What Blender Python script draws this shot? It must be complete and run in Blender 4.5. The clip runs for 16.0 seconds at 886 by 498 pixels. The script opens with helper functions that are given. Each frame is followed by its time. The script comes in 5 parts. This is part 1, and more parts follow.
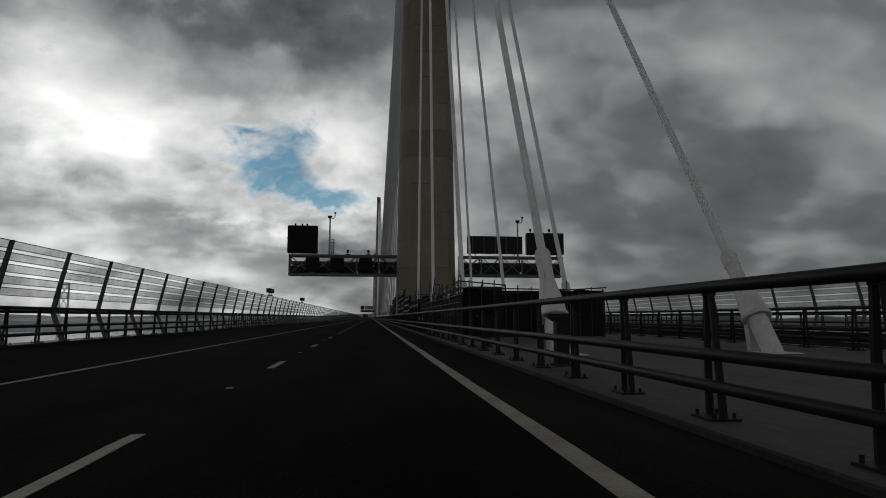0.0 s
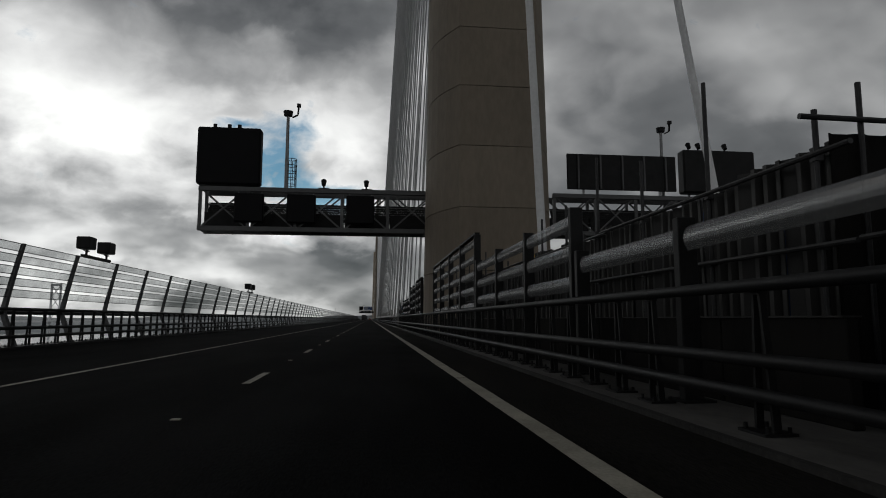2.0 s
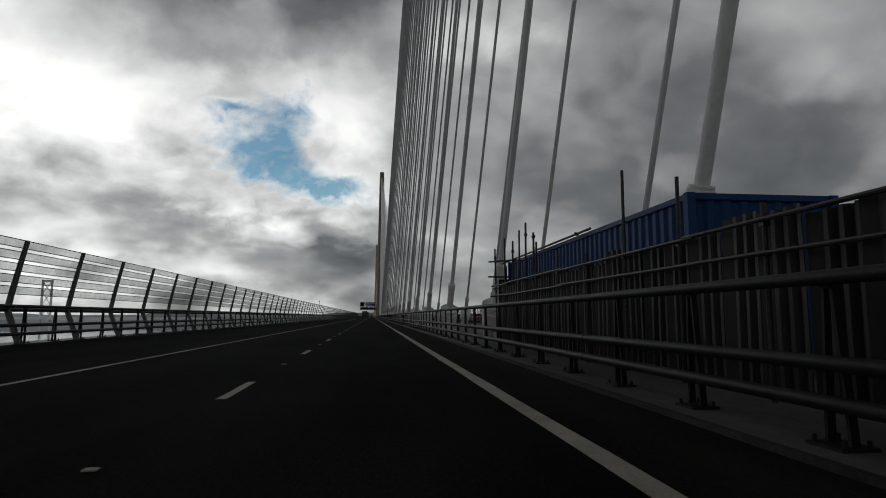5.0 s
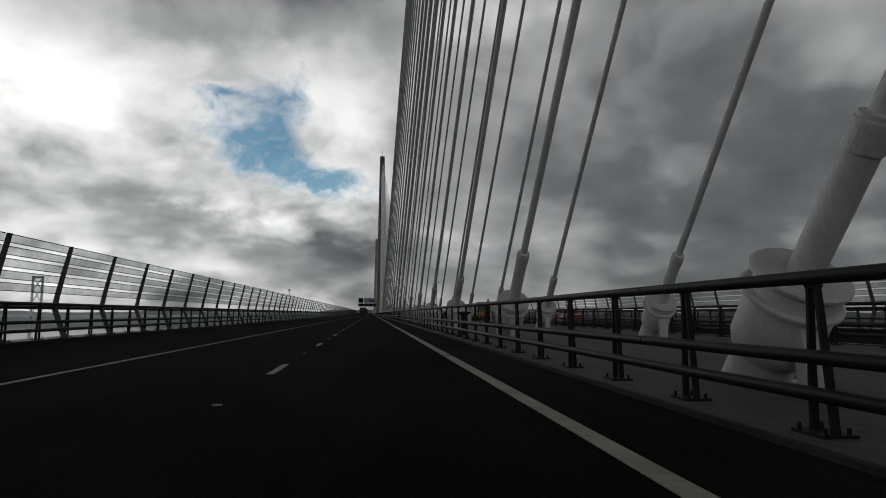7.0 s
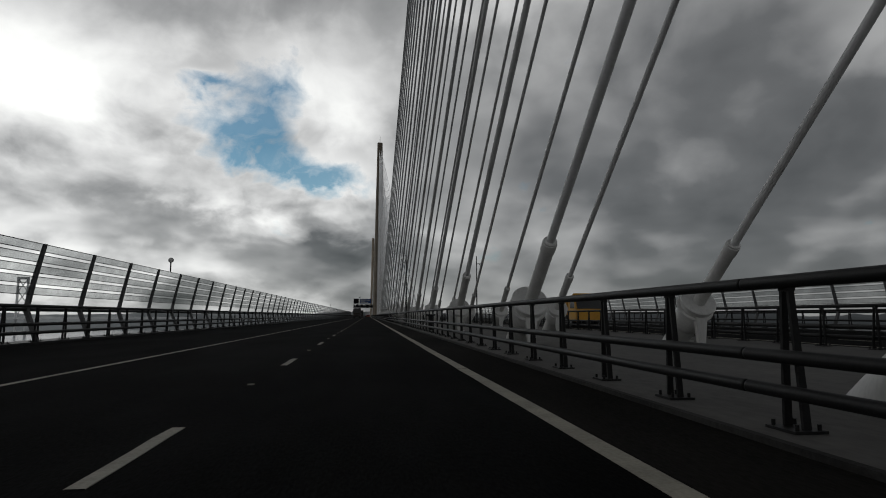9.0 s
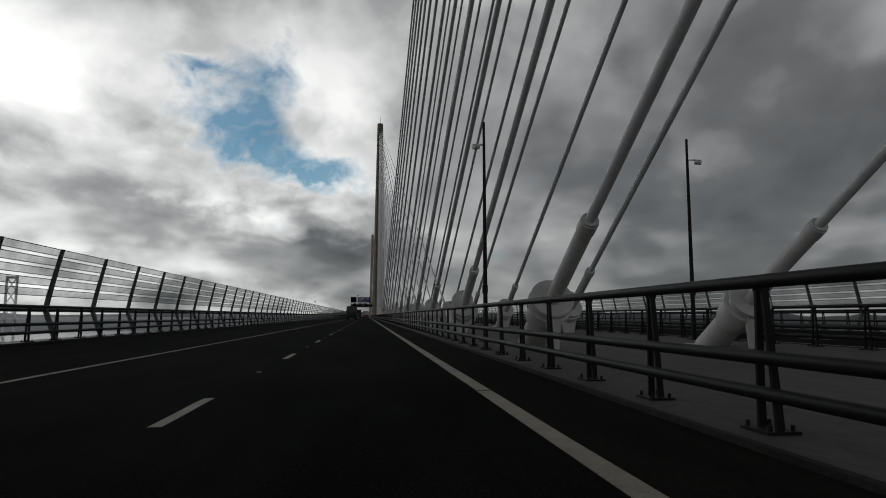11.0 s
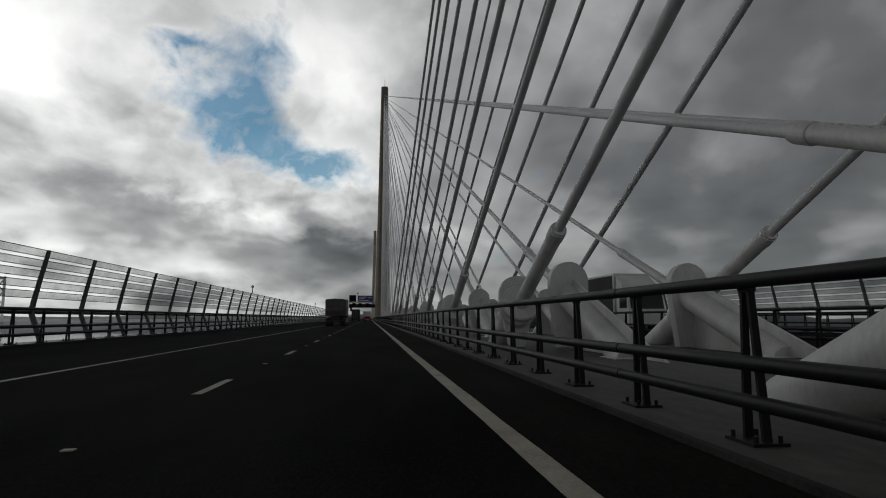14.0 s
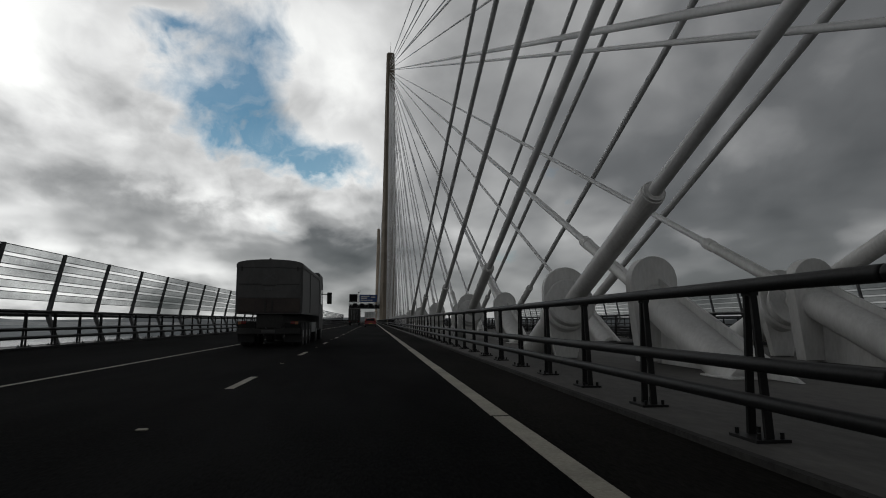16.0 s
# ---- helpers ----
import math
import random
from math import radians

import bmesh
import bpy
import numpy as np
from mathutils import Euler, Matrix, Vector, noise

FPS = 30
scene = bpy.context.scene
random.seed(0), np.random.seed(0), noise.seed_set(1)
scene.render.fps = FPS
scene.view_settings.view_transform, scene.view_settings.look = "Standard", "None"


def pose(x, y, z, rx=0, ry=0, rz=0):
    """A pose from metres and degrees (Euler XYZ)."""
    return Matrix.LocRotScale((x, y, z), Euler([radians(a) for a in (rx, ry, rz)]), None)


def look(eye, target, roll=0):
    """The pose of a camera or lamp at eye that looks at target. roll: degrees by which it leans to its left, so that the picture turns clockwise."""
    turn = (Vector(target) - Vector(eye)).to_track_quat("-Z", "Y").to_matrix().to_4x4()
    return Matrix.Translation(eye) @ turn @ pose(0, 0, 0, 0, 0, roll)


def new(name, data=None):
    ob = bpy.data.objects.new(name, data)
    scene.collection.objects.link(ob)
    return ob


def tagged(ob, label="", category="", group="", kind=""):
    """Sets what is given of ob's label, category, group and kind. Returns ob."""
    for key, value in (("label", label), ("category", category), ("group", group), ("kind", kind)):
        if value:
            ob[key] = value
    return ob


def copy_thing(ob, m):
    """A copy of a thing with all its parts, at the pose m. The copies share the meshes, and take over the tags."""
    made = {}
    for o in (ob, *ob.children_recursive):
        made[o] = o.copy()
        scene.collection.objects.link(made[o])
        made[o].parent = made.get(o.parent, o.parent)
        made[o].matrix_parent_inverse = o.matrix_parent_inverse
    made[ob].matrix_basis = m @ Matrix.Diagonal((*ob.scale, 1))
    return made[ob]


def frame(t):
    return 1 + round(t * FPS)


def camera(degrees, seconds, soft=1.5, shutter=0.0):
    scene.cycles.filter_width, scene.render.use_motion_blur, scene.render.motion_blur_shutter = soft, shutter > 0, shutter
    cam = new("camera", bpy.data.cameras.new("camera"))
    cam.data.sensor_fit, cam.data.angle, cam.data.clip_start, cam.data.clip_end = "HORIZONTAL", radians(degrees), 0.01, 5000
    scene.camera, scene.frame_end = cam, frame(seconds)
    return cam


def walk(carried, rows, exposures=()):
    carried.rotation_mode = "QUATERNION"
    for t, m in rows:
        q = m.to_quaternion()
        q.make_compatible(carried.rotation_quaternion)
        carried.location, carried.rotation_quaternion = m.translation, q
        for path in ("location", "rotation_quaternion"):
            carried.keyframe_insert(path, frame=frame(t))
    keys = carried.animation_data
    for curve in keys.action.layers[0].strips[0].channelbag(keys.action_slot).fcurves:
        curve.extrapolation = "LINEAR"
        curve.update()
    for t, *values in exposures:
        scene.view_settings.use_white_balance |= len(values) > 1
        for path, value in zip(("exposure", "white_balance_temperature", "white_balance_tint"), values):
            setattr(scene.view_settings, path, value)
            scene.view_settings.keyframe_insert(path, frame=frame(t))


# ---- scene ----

# ------------------------------------------------------------------ camera
cam = camera(72.0, 16.0, soft=1.0, shutter=0.0)
PATH = [
    (0, pose(2.005, 8.89, 1.02, 96.40, 0.0, -6.73)),
    (0.5, pose(1.972, 20.67, 1.02, 96.43, 0.0, -6.75)),
    (1, pose(1.970, 32.53, 1.02, 96.30, 0.0, -6.71)),
    (1.5, pose(1.955, 44.49, 1.02, 96.49, 0.0, -6.67)),
    (2, pose(1.940, 56.54, 1.02, 96.54, 0.0, -6.79)),
    (2.5, pose(1.945, 68.68, 1.02, 96.44, 0.0, -6.86)),
    (3, pose(1.950, 80.90, 1.02, 96.24, 0.0, -6.88)),
    (3.2, pose(1.942, 85.82, 1.02, 96.12, 0.0, -6.83)),
    (5.5, pose(1.803, 143.41, 1.02, 96.30, 0.0, -6.60)),
    (6, pose(1.757, 156.18, 1.02, 96.22, 0.0, -6.68)),
    (6.5, pose(1.711, 169.05, 1.02, 96.16, 0.0, -6.70)),
    (7, pose(1.686, 182.00, 1.02, 96.02, 0.0, -6.67)),
    (7.5, pose(1.674, 194.93, 1.02, 96.30, 0.0, -6.65)),
    (8, pose(1.683, 207.85, 1.02, 95.93, 0.0, -6.78)),
    (8.5, pose(1.691, 220.78, 1.02, 96.19, 0.0, -6.86)),
    (9, pose(1.700, 233.70, 1.02, 96.22, 0.0, -7.00)),
    (11.5, pose(2.025, 298.62, 1.02, 96.26, 0.0, -7.08)),
    (12, pose(2.130, 311.60, 1.02, 96.28, 0.0, -7.12)),
    (12.5, pose(2.190, 324.70, 1.02, 96.29, 0.0, -7.26)),
    (13, pose(2.242, 337.80, 1.02, 96.27, 0.0, -7.14)),
    (13.5, pose(2.295, 350.90, 1.02, 96.34, 0.0, -6.86)),
    (14, pose(2.287, 364.00, 1.02, 96.45, 0.0, -6.86)),
    (14.5, pose(2.250, 377.10, 1.02, 96.41, 0.0, -6.74)),
    (15, pose(2.210, 390.40, 1.02, 96.64, 0.0, -6.76)),
    (15.5, pose(2.160, 403.70, 1.02, 96.57, 0.0, -6.71)),
    (16, pose(2.130, 417.00, 1.02, 96.71, 0.0, -6.57)),
]
walk(cam, PATH, [(0, -0.1), (0.5, -0.05), (1.5, 0.02), (2.5, 0.06), (3.2, 0.0), (5.5, 0.12), (6.0, 0.14), (6.5, 0.06), (7.0, 0.0), (9.0, 0.02), (12.0, 0.03), (16.0, 0.05)])

# ------------------------------------------------------------------ plan (metres; x across the deck, y along the bridge)
SEG = 16.2            # spacing of the stays along the deck
MID = 10.35            # centre line of the towers
TOWERS = (99.0, 733.4, 1368.0)
TOP = 144.0           # tower top over the road
PARAPET = 5.31        # median parapet
OPP_PARAPET = 16.1
EDGE = -10.6         # kink of the wind shield on the outer edge
OPP_EDGE = 32.0
DASH0 = 3.65

# ------------------------------------------------------------------ light
SUN_AZ, SUN_EL = radians(-38), radians(36)   # to the left of straight ahead
world = bpy.data.worlds.new("sky")
scene.world = world
world.use_nodes = True
wt = world.node_tree
sky = wt.nodes.new("ShaderNodeTexSky")
sky.sky_type = "NISHITA"
sky.sun_disc = False
sky.sun_elevation = SUN_EL
sky.sun_rotation = SUN_AZ
sky.dust_density = 0.0
sky.ozone_density = 2.6
tint = wt.nodes.new("ShaderNodeVectorMath")     # slight green cast of the camera's blues
tint.operation = "MULTIPLY"
tint.inputs[1].default_value = (0.62, 1.02, 0.98)
wt.links.new(sky.outputs[0], tint.inputs[0])
wt.links.new(tint.outputs[0], wt.nodes["Background"].inputs[0])
wt.nodes["Background"].inputs[1].default_value = 0.052

sun = new("sun", bpy.data.lights.new("sun", "SUN"))
sun.data.energy = 1.2
sun.data.angle = radians(12)
sun.data.color = (1.0, 0.95, 0.88)
sun_dir = Vector((math.sin(SUN_AZ) * math.cos(SUN_EL), math.cos(SUN_AZ) * math.cos(SUN_EL), math.sin(SUN_EL)))
sun.matrix_world = look((0, 0, 120), Vector((0, 0, 120)) - sun_dir)


# ------------------------------------------------------------------ materials
class Nodes:
    """Short hand for building a node tree."""

    def __init__(self, tree):
        self.t = tree

    def add(self, kind, **vals):
        n = self.t.nodes.new(kind)
        for k, v in vals.items():
            if k.startswith("i_"):
                n.inputs[int(k[2:])].default_value = v
            else:
                setattr(n, k, v)
        return n

    def link(self, a, b):
        self.t.links.new(a, b)

    def math(self, op, a, b=None):
        n = self.add("ShaderNodeMath", operation=op)
        for i, v in enumerate((a, b)):
            if v is None:
                continue
            if isinstance(v, (int, float)):
                n.inputs[i].default_value = v
            else:
                self.link(v, n.inputs[i])
        return n.outputs[0]

    def noise(self, vec, scale, detail=4.0, rough=0.55):
        n = self.add("ShaderNodeTexNoise")
        n.inputs["Scale"].default_value = scale
        n.inputs["Detail"].default_value = detail
        n.inputs["Roughness"].default_value = rough
        if vec is not None:
            self.link(vec, n.inputs["Vector"])
        return n.outputs["Fac"]

    def ramp(self, fac, stops):
        n = self.add("ShaderNodeValToRGB")
        el = n.color_ramp.elements
        while len(el) < len(stops):
            el.new(0.5)
        for e, (p, c) in zip(el, stops):
            e.position = p
            e.color = (*c, 1.0)
        self.link(fac, n.inputs[0])
        return n.outputs[0]


def surface(name, low, high, rough=0.6, metal=0.0, coarse=0.6, fine=14.0, bump=0.15, spread=0.12, stretch=(1, 1, 1), spec=0.5, by_object=0.0):
    """A painted, cast or laid surface: colour from low to high at two scales, with grain in the relief."""
    m = bpy.data.materials.new(name)
    m.use_nodes = True
    k = Nodes(m.node_tree)
    b = m.node_tree.nodes["Principled BSDF"]
    geo = k.add("ShaderNodeNewGeometry")
    mp = k.add("ShaderNodeMapping")
    mp.inputs["Scale"].default_value = stretch
    k.link(geo.outputs["Position"], mp.inputs["Vector"])
    a = k.noise(mp.outputs[0], coarse, 5.0, 0.6)
    f = k.noise(mp.outputs[0], fine, 3.0, 0.6)
    mixed = k.math("ADD", k.math("MULTIPLY", a, 0.65), k.math("MULTIPLY", f, 0.35))
    if by_object:
        info = k.add("ShaderNodeObjectInfo")
        mixed = k.math("ADD", mixed, k.math("MULTIPLY", k.math("SUBTRACT", info.outputs["Random"], 0.5), by_object))
    k.link(k.ramp(mixed, [(0.5 - spread, low), (0.5 + spread, high)]), b.inputs["Base Color"])
    k.link(k.math("ADD", k.math("MULTIPLY", a, 0.25), rough - 0.12), b.inputs["Roughness"])
    b.inputs["Metallic"].default_value = metal
    b.inputs["Specular IOR Level"].default_value = spec
    if bump:
        bp = k.add("ShaderNodeBump")
        bp.inputs["Strength"].default_value = bump
        bp.inputs["Distance"].default_value = 0.02
        k.link(f, bp.inputs["Height"])
        k.link(bp.outputs[0], b.inputs["Normal"])
    return m


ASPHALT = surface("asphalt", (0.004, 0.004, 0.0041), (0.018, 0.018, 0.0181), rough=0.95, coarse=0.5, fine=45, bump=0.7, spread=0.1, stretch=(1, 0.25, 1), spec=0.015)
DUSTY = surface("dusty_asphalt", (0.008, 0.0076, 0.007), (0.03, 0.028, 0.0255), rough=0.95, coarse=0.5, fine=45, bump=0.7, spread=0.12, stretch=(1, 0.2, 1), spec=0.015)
MARKING = surface("road_paint", (0.24, 0.22, 0.175), (0.5, 0.465, 0.38), rough=0.7, coarse=1.6, fine=30, bump=0.3, spread=0.16)
DECK = surface("deck_waterproofing", (0.06, 0.057, 0.053), (0.145, 0.139, 0.13), rough=0.75, coarse=0.5, fine=9, bump=0.2, spread=0.16, stretch=(1, 0.4, 1), spec=0.25)
KERB = surface("kerb_concrete", (0.022, 0.021, 0.02), (0.055, 0.053, 0.05), rough=0.8, coarse=0.9, fine=18, bump=0.3, spec=0.15)
CONCRETE = surface("tower_concrete", (0.15, 0.124, 0.094), (0.25, 0.208, 0.16), rough=0.8, coarse=0.16, fine=3.5, bump=0.12, spread=0.18, stretch=(1, 1, 0.35), by_object=0.18)
JOINT = surface("joint_shadow_concrete", (0.05, 0.045, 0.04), (0.09, 0.08, 0.07), rough=0.9, bump=0.1)
STEEL = surface("dark_grey_paint", (0.008, 0.008, 0.0085), (0.021, 0.021, 0.0215), rough=0.5, coarse=1.4, fine=25, bump=0.12, spread=0.16, spec=0.15)
WHITE = surface("white_paint", (0.44, 0.435, 0.42), (0.74, 0.735, 0.72), rough=0.45, coarse=1.3, fine=16, bump=0.08, spread=0.22, stretch=(1, 1, 0.3))
SHEATH = surface("white_sheath", (0.5, 0.5, 0.5), (0.8, 0.8, 0.8), rough=0.5, coarse=0.4, fine=9, bump=0.02, spread=0.24)
GALV = surface("galvanised_steel", (0.2, 0.205, 0.21), (0.34, 0.345, 0.35), rough=0.5, metal=0.5, coarse=1.2, fine=16, bump=0.08, spread=0.2)
GREY = surface("grey_gantry_paint", (0.055, 0.056, 0.058), (0.105, 0.106, 0.108), rough=0.55, coarse=1.2, fine=16, bump=0.06, spread=0.22)
BLACK = surface("black_board", (0.004, 0.004, 0.005), (0.009, 0.009, 0.01), rough=0.6, bump=0.03, spec=0.12)
BLUE = surface("blue_steel", (0.003, 0.026, 0.1), (0.009, 0.052, 0.165), spec=0.2, rough=0.55, coarse=0.8, fine=12, bump=0.1, spread=0.25)
BLUE_SIGN = surface("blue_sign_film", (0.012, 0.045, 0.16), (0.016, 0.055, 0.2), rough=0.4, bump=0.02)
SHEET = surface("corrugated_sheet", (0.005, 0.005, 0.005), (0.028, 0.027, 0.0255), rough=0.55, metal=0.3, coarse=0.7, fine=8, bump=0.1, spread=0.25, stretch=(1, 1, 0.3), by_object=0.45)
PLY = surface("tarred_ply", (0.006, 0.006, 0.006), (0.02, 0.019, 0.018), rough=0.8, coarse=0.8, fine=8, bump=0.1, spread=0.2, spec=0.05, stretch=(1, 1, 0.3), by_object=0.4)
SCAFF = surface("scaffold_tube", (0.012, 0.012, 0.013), (0.04, 0.04, 0.041), rough=0.5, metal=0.4, coarse=2, fine=20, bump=0.1)
YELLOW = surface("yellow_paint", (0.55, 0.27, 0.02), (0.68, 0.36, 0.03), rough=0.45, bump=0.05)
TAIL_DIRT = surface("road_dirt_on_paint", (0.03, 0.024, 0.022), (0.075, 0.06, 0.054), rough=0.8, coarse=1.6, fine=12, bump=0.1, spread=0.2)
TIPPER = surface("dusty_grey_paint", (0.042, 0.041, 0.041), (0.1, 0.098, 0.096), rough=0.6, coarse=1.1, fine=10, bump=0.06, spread=0.22, stretch=(1, 1, 0.4))
CHASSIS = surface("dirty_chassis", (0.018, 0.018, 0.018), (0.05, 0.048, 0.045), rough=0.8, bump=0.15)
RUBBER = surface("tyre_rubber", (0.012, 0.012, 0.012), (0.025, 0.025, 0.025), rough=0.85, bump=0.2)
RED = surface("red_car_paint", (0.18, 0.009, 0.01), (0.25, 0.014, 0.014), rough=0.3, bump=0.0)
VAN_WHITE = surface("white_body_paint", (0.55, 0.55, 0.54), (0.7, 0.7, 0.69), rough=0.4, bump=0.03)
WATER = surface("estuary_water", (0.07, 0.08, 0.085), (0.12, 0.132, 0.138), rough=0.2, coarse=0.01, fine=0.12, bump=0.15, spread=0.2)
# blue-grey cast puts distance haze into the land's colour
LAND = surface("far_land", (0.065, 0.075, 0.08), (0.11, 0.12, 0.126), rough=0.95, coarse=0.003, fine=0.03, bump=0.0, spread=0.2)
# steel colour lightened to stand for the haze before the old bridge
HAZY_STEEL = surface("hazy_bridge_steel", (0.34, 0.35, 0.36), (0.46, 0.47, 0.48), rough=0.7, coarse=0.02, fine=0.3, bump=0.0, spread=0.2)
AMBER = surface("amber_lens", (0.2, 0.06, 0.01), (0.26, 0.08, 0.015), rough=0.3, bump=0.0)
RED_LENS = surface("red_lens", (0.13, 0.006, 0.006), (0.18, 0.009, 0.008), rough=0.25, bump=0.0)


def sheet_plastic(name, tint, gloss, pale=0.16):
    """Clear sheet that dims what lies behind it."""
    m = bpy.data.materials.new(name)
    m.use_nodes = True
    k = Nodes(m.node_tree)
    out = m.node_tree.nodes["Material Output"]
    m.node_tree.nodes.remove(m.node_tree.nodes["Principled BSDF"])
    tr = k.add("ShaderNodeBsdfTransparent")
    geo = k.add("ShaderNodeNewGeometry")
    dirt = k.noise(geo.outputs["Position"], 1.3, 5.0, 0.6)
    k.link(k.ramp(dirt, [(0.3, tuple(c * 0.86 for c in tint)), (0.7, tint)]), tr.inputs[0])
    gl = k.add("ShaderNodeBsdfGlossy", i_1=0.24)
    df = k.add("ShaderNodeBsdfDiffuse")
    df.inputs[0].default_value = (pale, pale, pale, 1)
    m1 = k.add("ShaderNodeMixShader", i_0=0.65)
    k.link(gl.outputs[0], m1.inputs[1])
    k.link(df.outputs[0], m1.inputs[2])
    fr = k.add("ShaderNodeMixShader", i_0=gloss)
    k.link(tr.outputs[0], fr.inputs[1])
    k.link(m1.outputs[0], fr.inputs[2])
    k.link(fr.outputs[0], out.inputs[0])
    return m


CLEAR = sheet_plastic("clear_acrylic", (0.83, 0.84, 0.84), 0.1)
# high pale share stands in for sky reflected on the baffle slats
PANEL_CLEAR = sheet_plastic("glossy_acrylic", (0.55, 0.57, 0.58), 0.36, 0.34)


def glass_dark(name):
    m = bpy.data.materials.new(name)
    m.use_nodes = True
    b = m.node_tree.nodes["Principled BSDF"]
    b.inputs["Base Color"].default_value = (0.01, 0.011, 0.012, 1)
    b.inputs["Roughness"].default_value = 0.08
    return m


GLASS = glass_dark("tinted_glass")


# ------------------------------------------------------------------ mesh helpers
def mesh_from(name, bm, mat, smooth=False):
    me = bpy.data.meshes.new(name)
    bm.to_mesh(me)
    bm.free()
    me.materials.append(mat)
    if smooth:
        for p in me.polygons:
            p.use_smooth = True
    return me


def obj(name, me, parent=None, m=None, label=""):
    o = new(name, me)
    if parent is not None:
        o.parent = parent
    if m is not None:
        o.matrix_basis = m
    if label:
        o["label"] = label
    return o


def part(name, bm, mat, parent, label="", smooth=False):
    return obj(name, mesh_from(name, bm, mat, smooth), parent, None, label)


def thing(name, label, category, group="", kind="", at=(0, 0, 0)):
    e = new(name)
    e.empty_display_size = 0.2
    e.location = at
    return tagged(e, label, category, group, kind)


def box(bm, x0, x1, y0, y1, z0, z1, bevel=0.0):
    vs = [bm.verts.new((x, y, z)) for x in (x0, x1) for y in (y0, y1) for z in (z0, z1)]
    fs = [bm.faces.new([vs[i] for i in f]) for f in ((0, 1, 3, 2), (4, 6, 7, 5), (0, 4, 5, 1), (2, 3, 7, 6), (0, 2, 6, 4), (1, 5, 7, 3))]
    if bevel:
        es = list({e for f in fs for e in f.edges})
        bmesh.ops.bevel(bm, geom=es, offset=bevel, segments=1, affect="EDGES", profile=0.5)
    return bm


def bar(bm, p, q, w, d=None, up=(0, 0, 1)):
    """A square bar from p to q, w wide across and d deep."""
    p, q = Vector(p), Vector(q)
    z = (q - p).normalized()
    x = Vector(up).cross(z)
    x = x.normalized() if x.length > 1e-4 else Vector((1, 0, 0))
    y = z.cross(x)
    d = w if d is None else d
    ring = [(-1, -1), (1, -1), (1, 1), (-1, 1)]
    a = [bm.verts.new(p + x * (i * w / 2) + y * (j * d / 2)) for i, j in ring]
    b = [bm.verts.new(q + x * (i * w / 2) + y * (j * d / 2)) for i, j in ring]
    for i in range(4):
        bm.faces.new((a[i], a[(i + 1) % 4], b[(i + 1) % 4], b[i]))
    bm.faces.new(a[::-1])
    bm.faces.new(b)
    return bm


def rod(bm, p, q, r, n=10, r2=None):
    p, q = Vector(p), Vector(q)
    z = (q - p).normalized()
    x = z.orthogonal().normalized()
    y = z.cross(x)
    r2 = r if r2 is None else r2
    a, b = [], []
    for i in range(n):
        c = x * math.cos(2 * math.pi * i / n) + y * math.sin(2 * math.pi * i / n)
        a.append(bm.verts.new(p + c * r))
        b.append(bm.verts.new(q + c * r2))
    for i in range(n):
        bm.faces.new((a[i], a[(i + 1) % n], b[(i + 1) % n], b[i]))
    bm.faces.new(a[::-1])
    bm.faces.new(b)
    return bm


def prism(bm, outline, axis, lo, hi):
    """Extrude a 2D outline along axis 'x', 'y' or 'z' from lo to hi."""
    def at(u, v, w):
        return {"x": (w, u, v), "y": (u, w, v), "z": (u, v, w)}[axis]
    a = [bm.verts.new(at(u, v, lo)) for u, v in outline]
    b = [bm.verts.new(at(u, v, hi)) for u, v in outline]
    n = len(outline)
    for i in range(n):
        bm.faces.new((a[i], a[(i + 1) % n], b[(i + 1) % n], b[i]))
    bm.faces.new(a[::-1])
    bm.faces.new(b)
    bmesh.ops.recalc_face_normals(bm, faces=bm.faces[:])
    return bm


def lathe(bm, rings, n=14):
    """Rings of (radius, z) about the z axis, closed at both ends."""
    rows = [[bm.verts.new((r * math.cos(2 * math.pi * i / n), r * math.sin(2 * math.pi * i / n), z)) for i in range(n)] for r, z in rings]
    for a, b in zip(rows, rows[1:]):
        for i in range(n):
            bm.faces.new((a[i], a[(i + 1) % n], b[(i + 1) % n], b[i]))
    bm.faces.new(rows[0][::-1])
    bm.faces.new(rows[-1])
    return bm


def bmn():
    return bmesh.new()


def along(p, q):
    """A frame at p whose z axis points to q and whose x axis is level."""
    z = (Vector(q) - Vector(p)).normalized()
    x = Vector((0, 0, 1)).cross(z)
    x = x.normalized() if x.length > 1e-5 else Vector((1, 0, 0))
    y = z.cross(x)
    m = Matrix((x, y, z)).transposed().to_4x4()
    m.translation = p
    return m

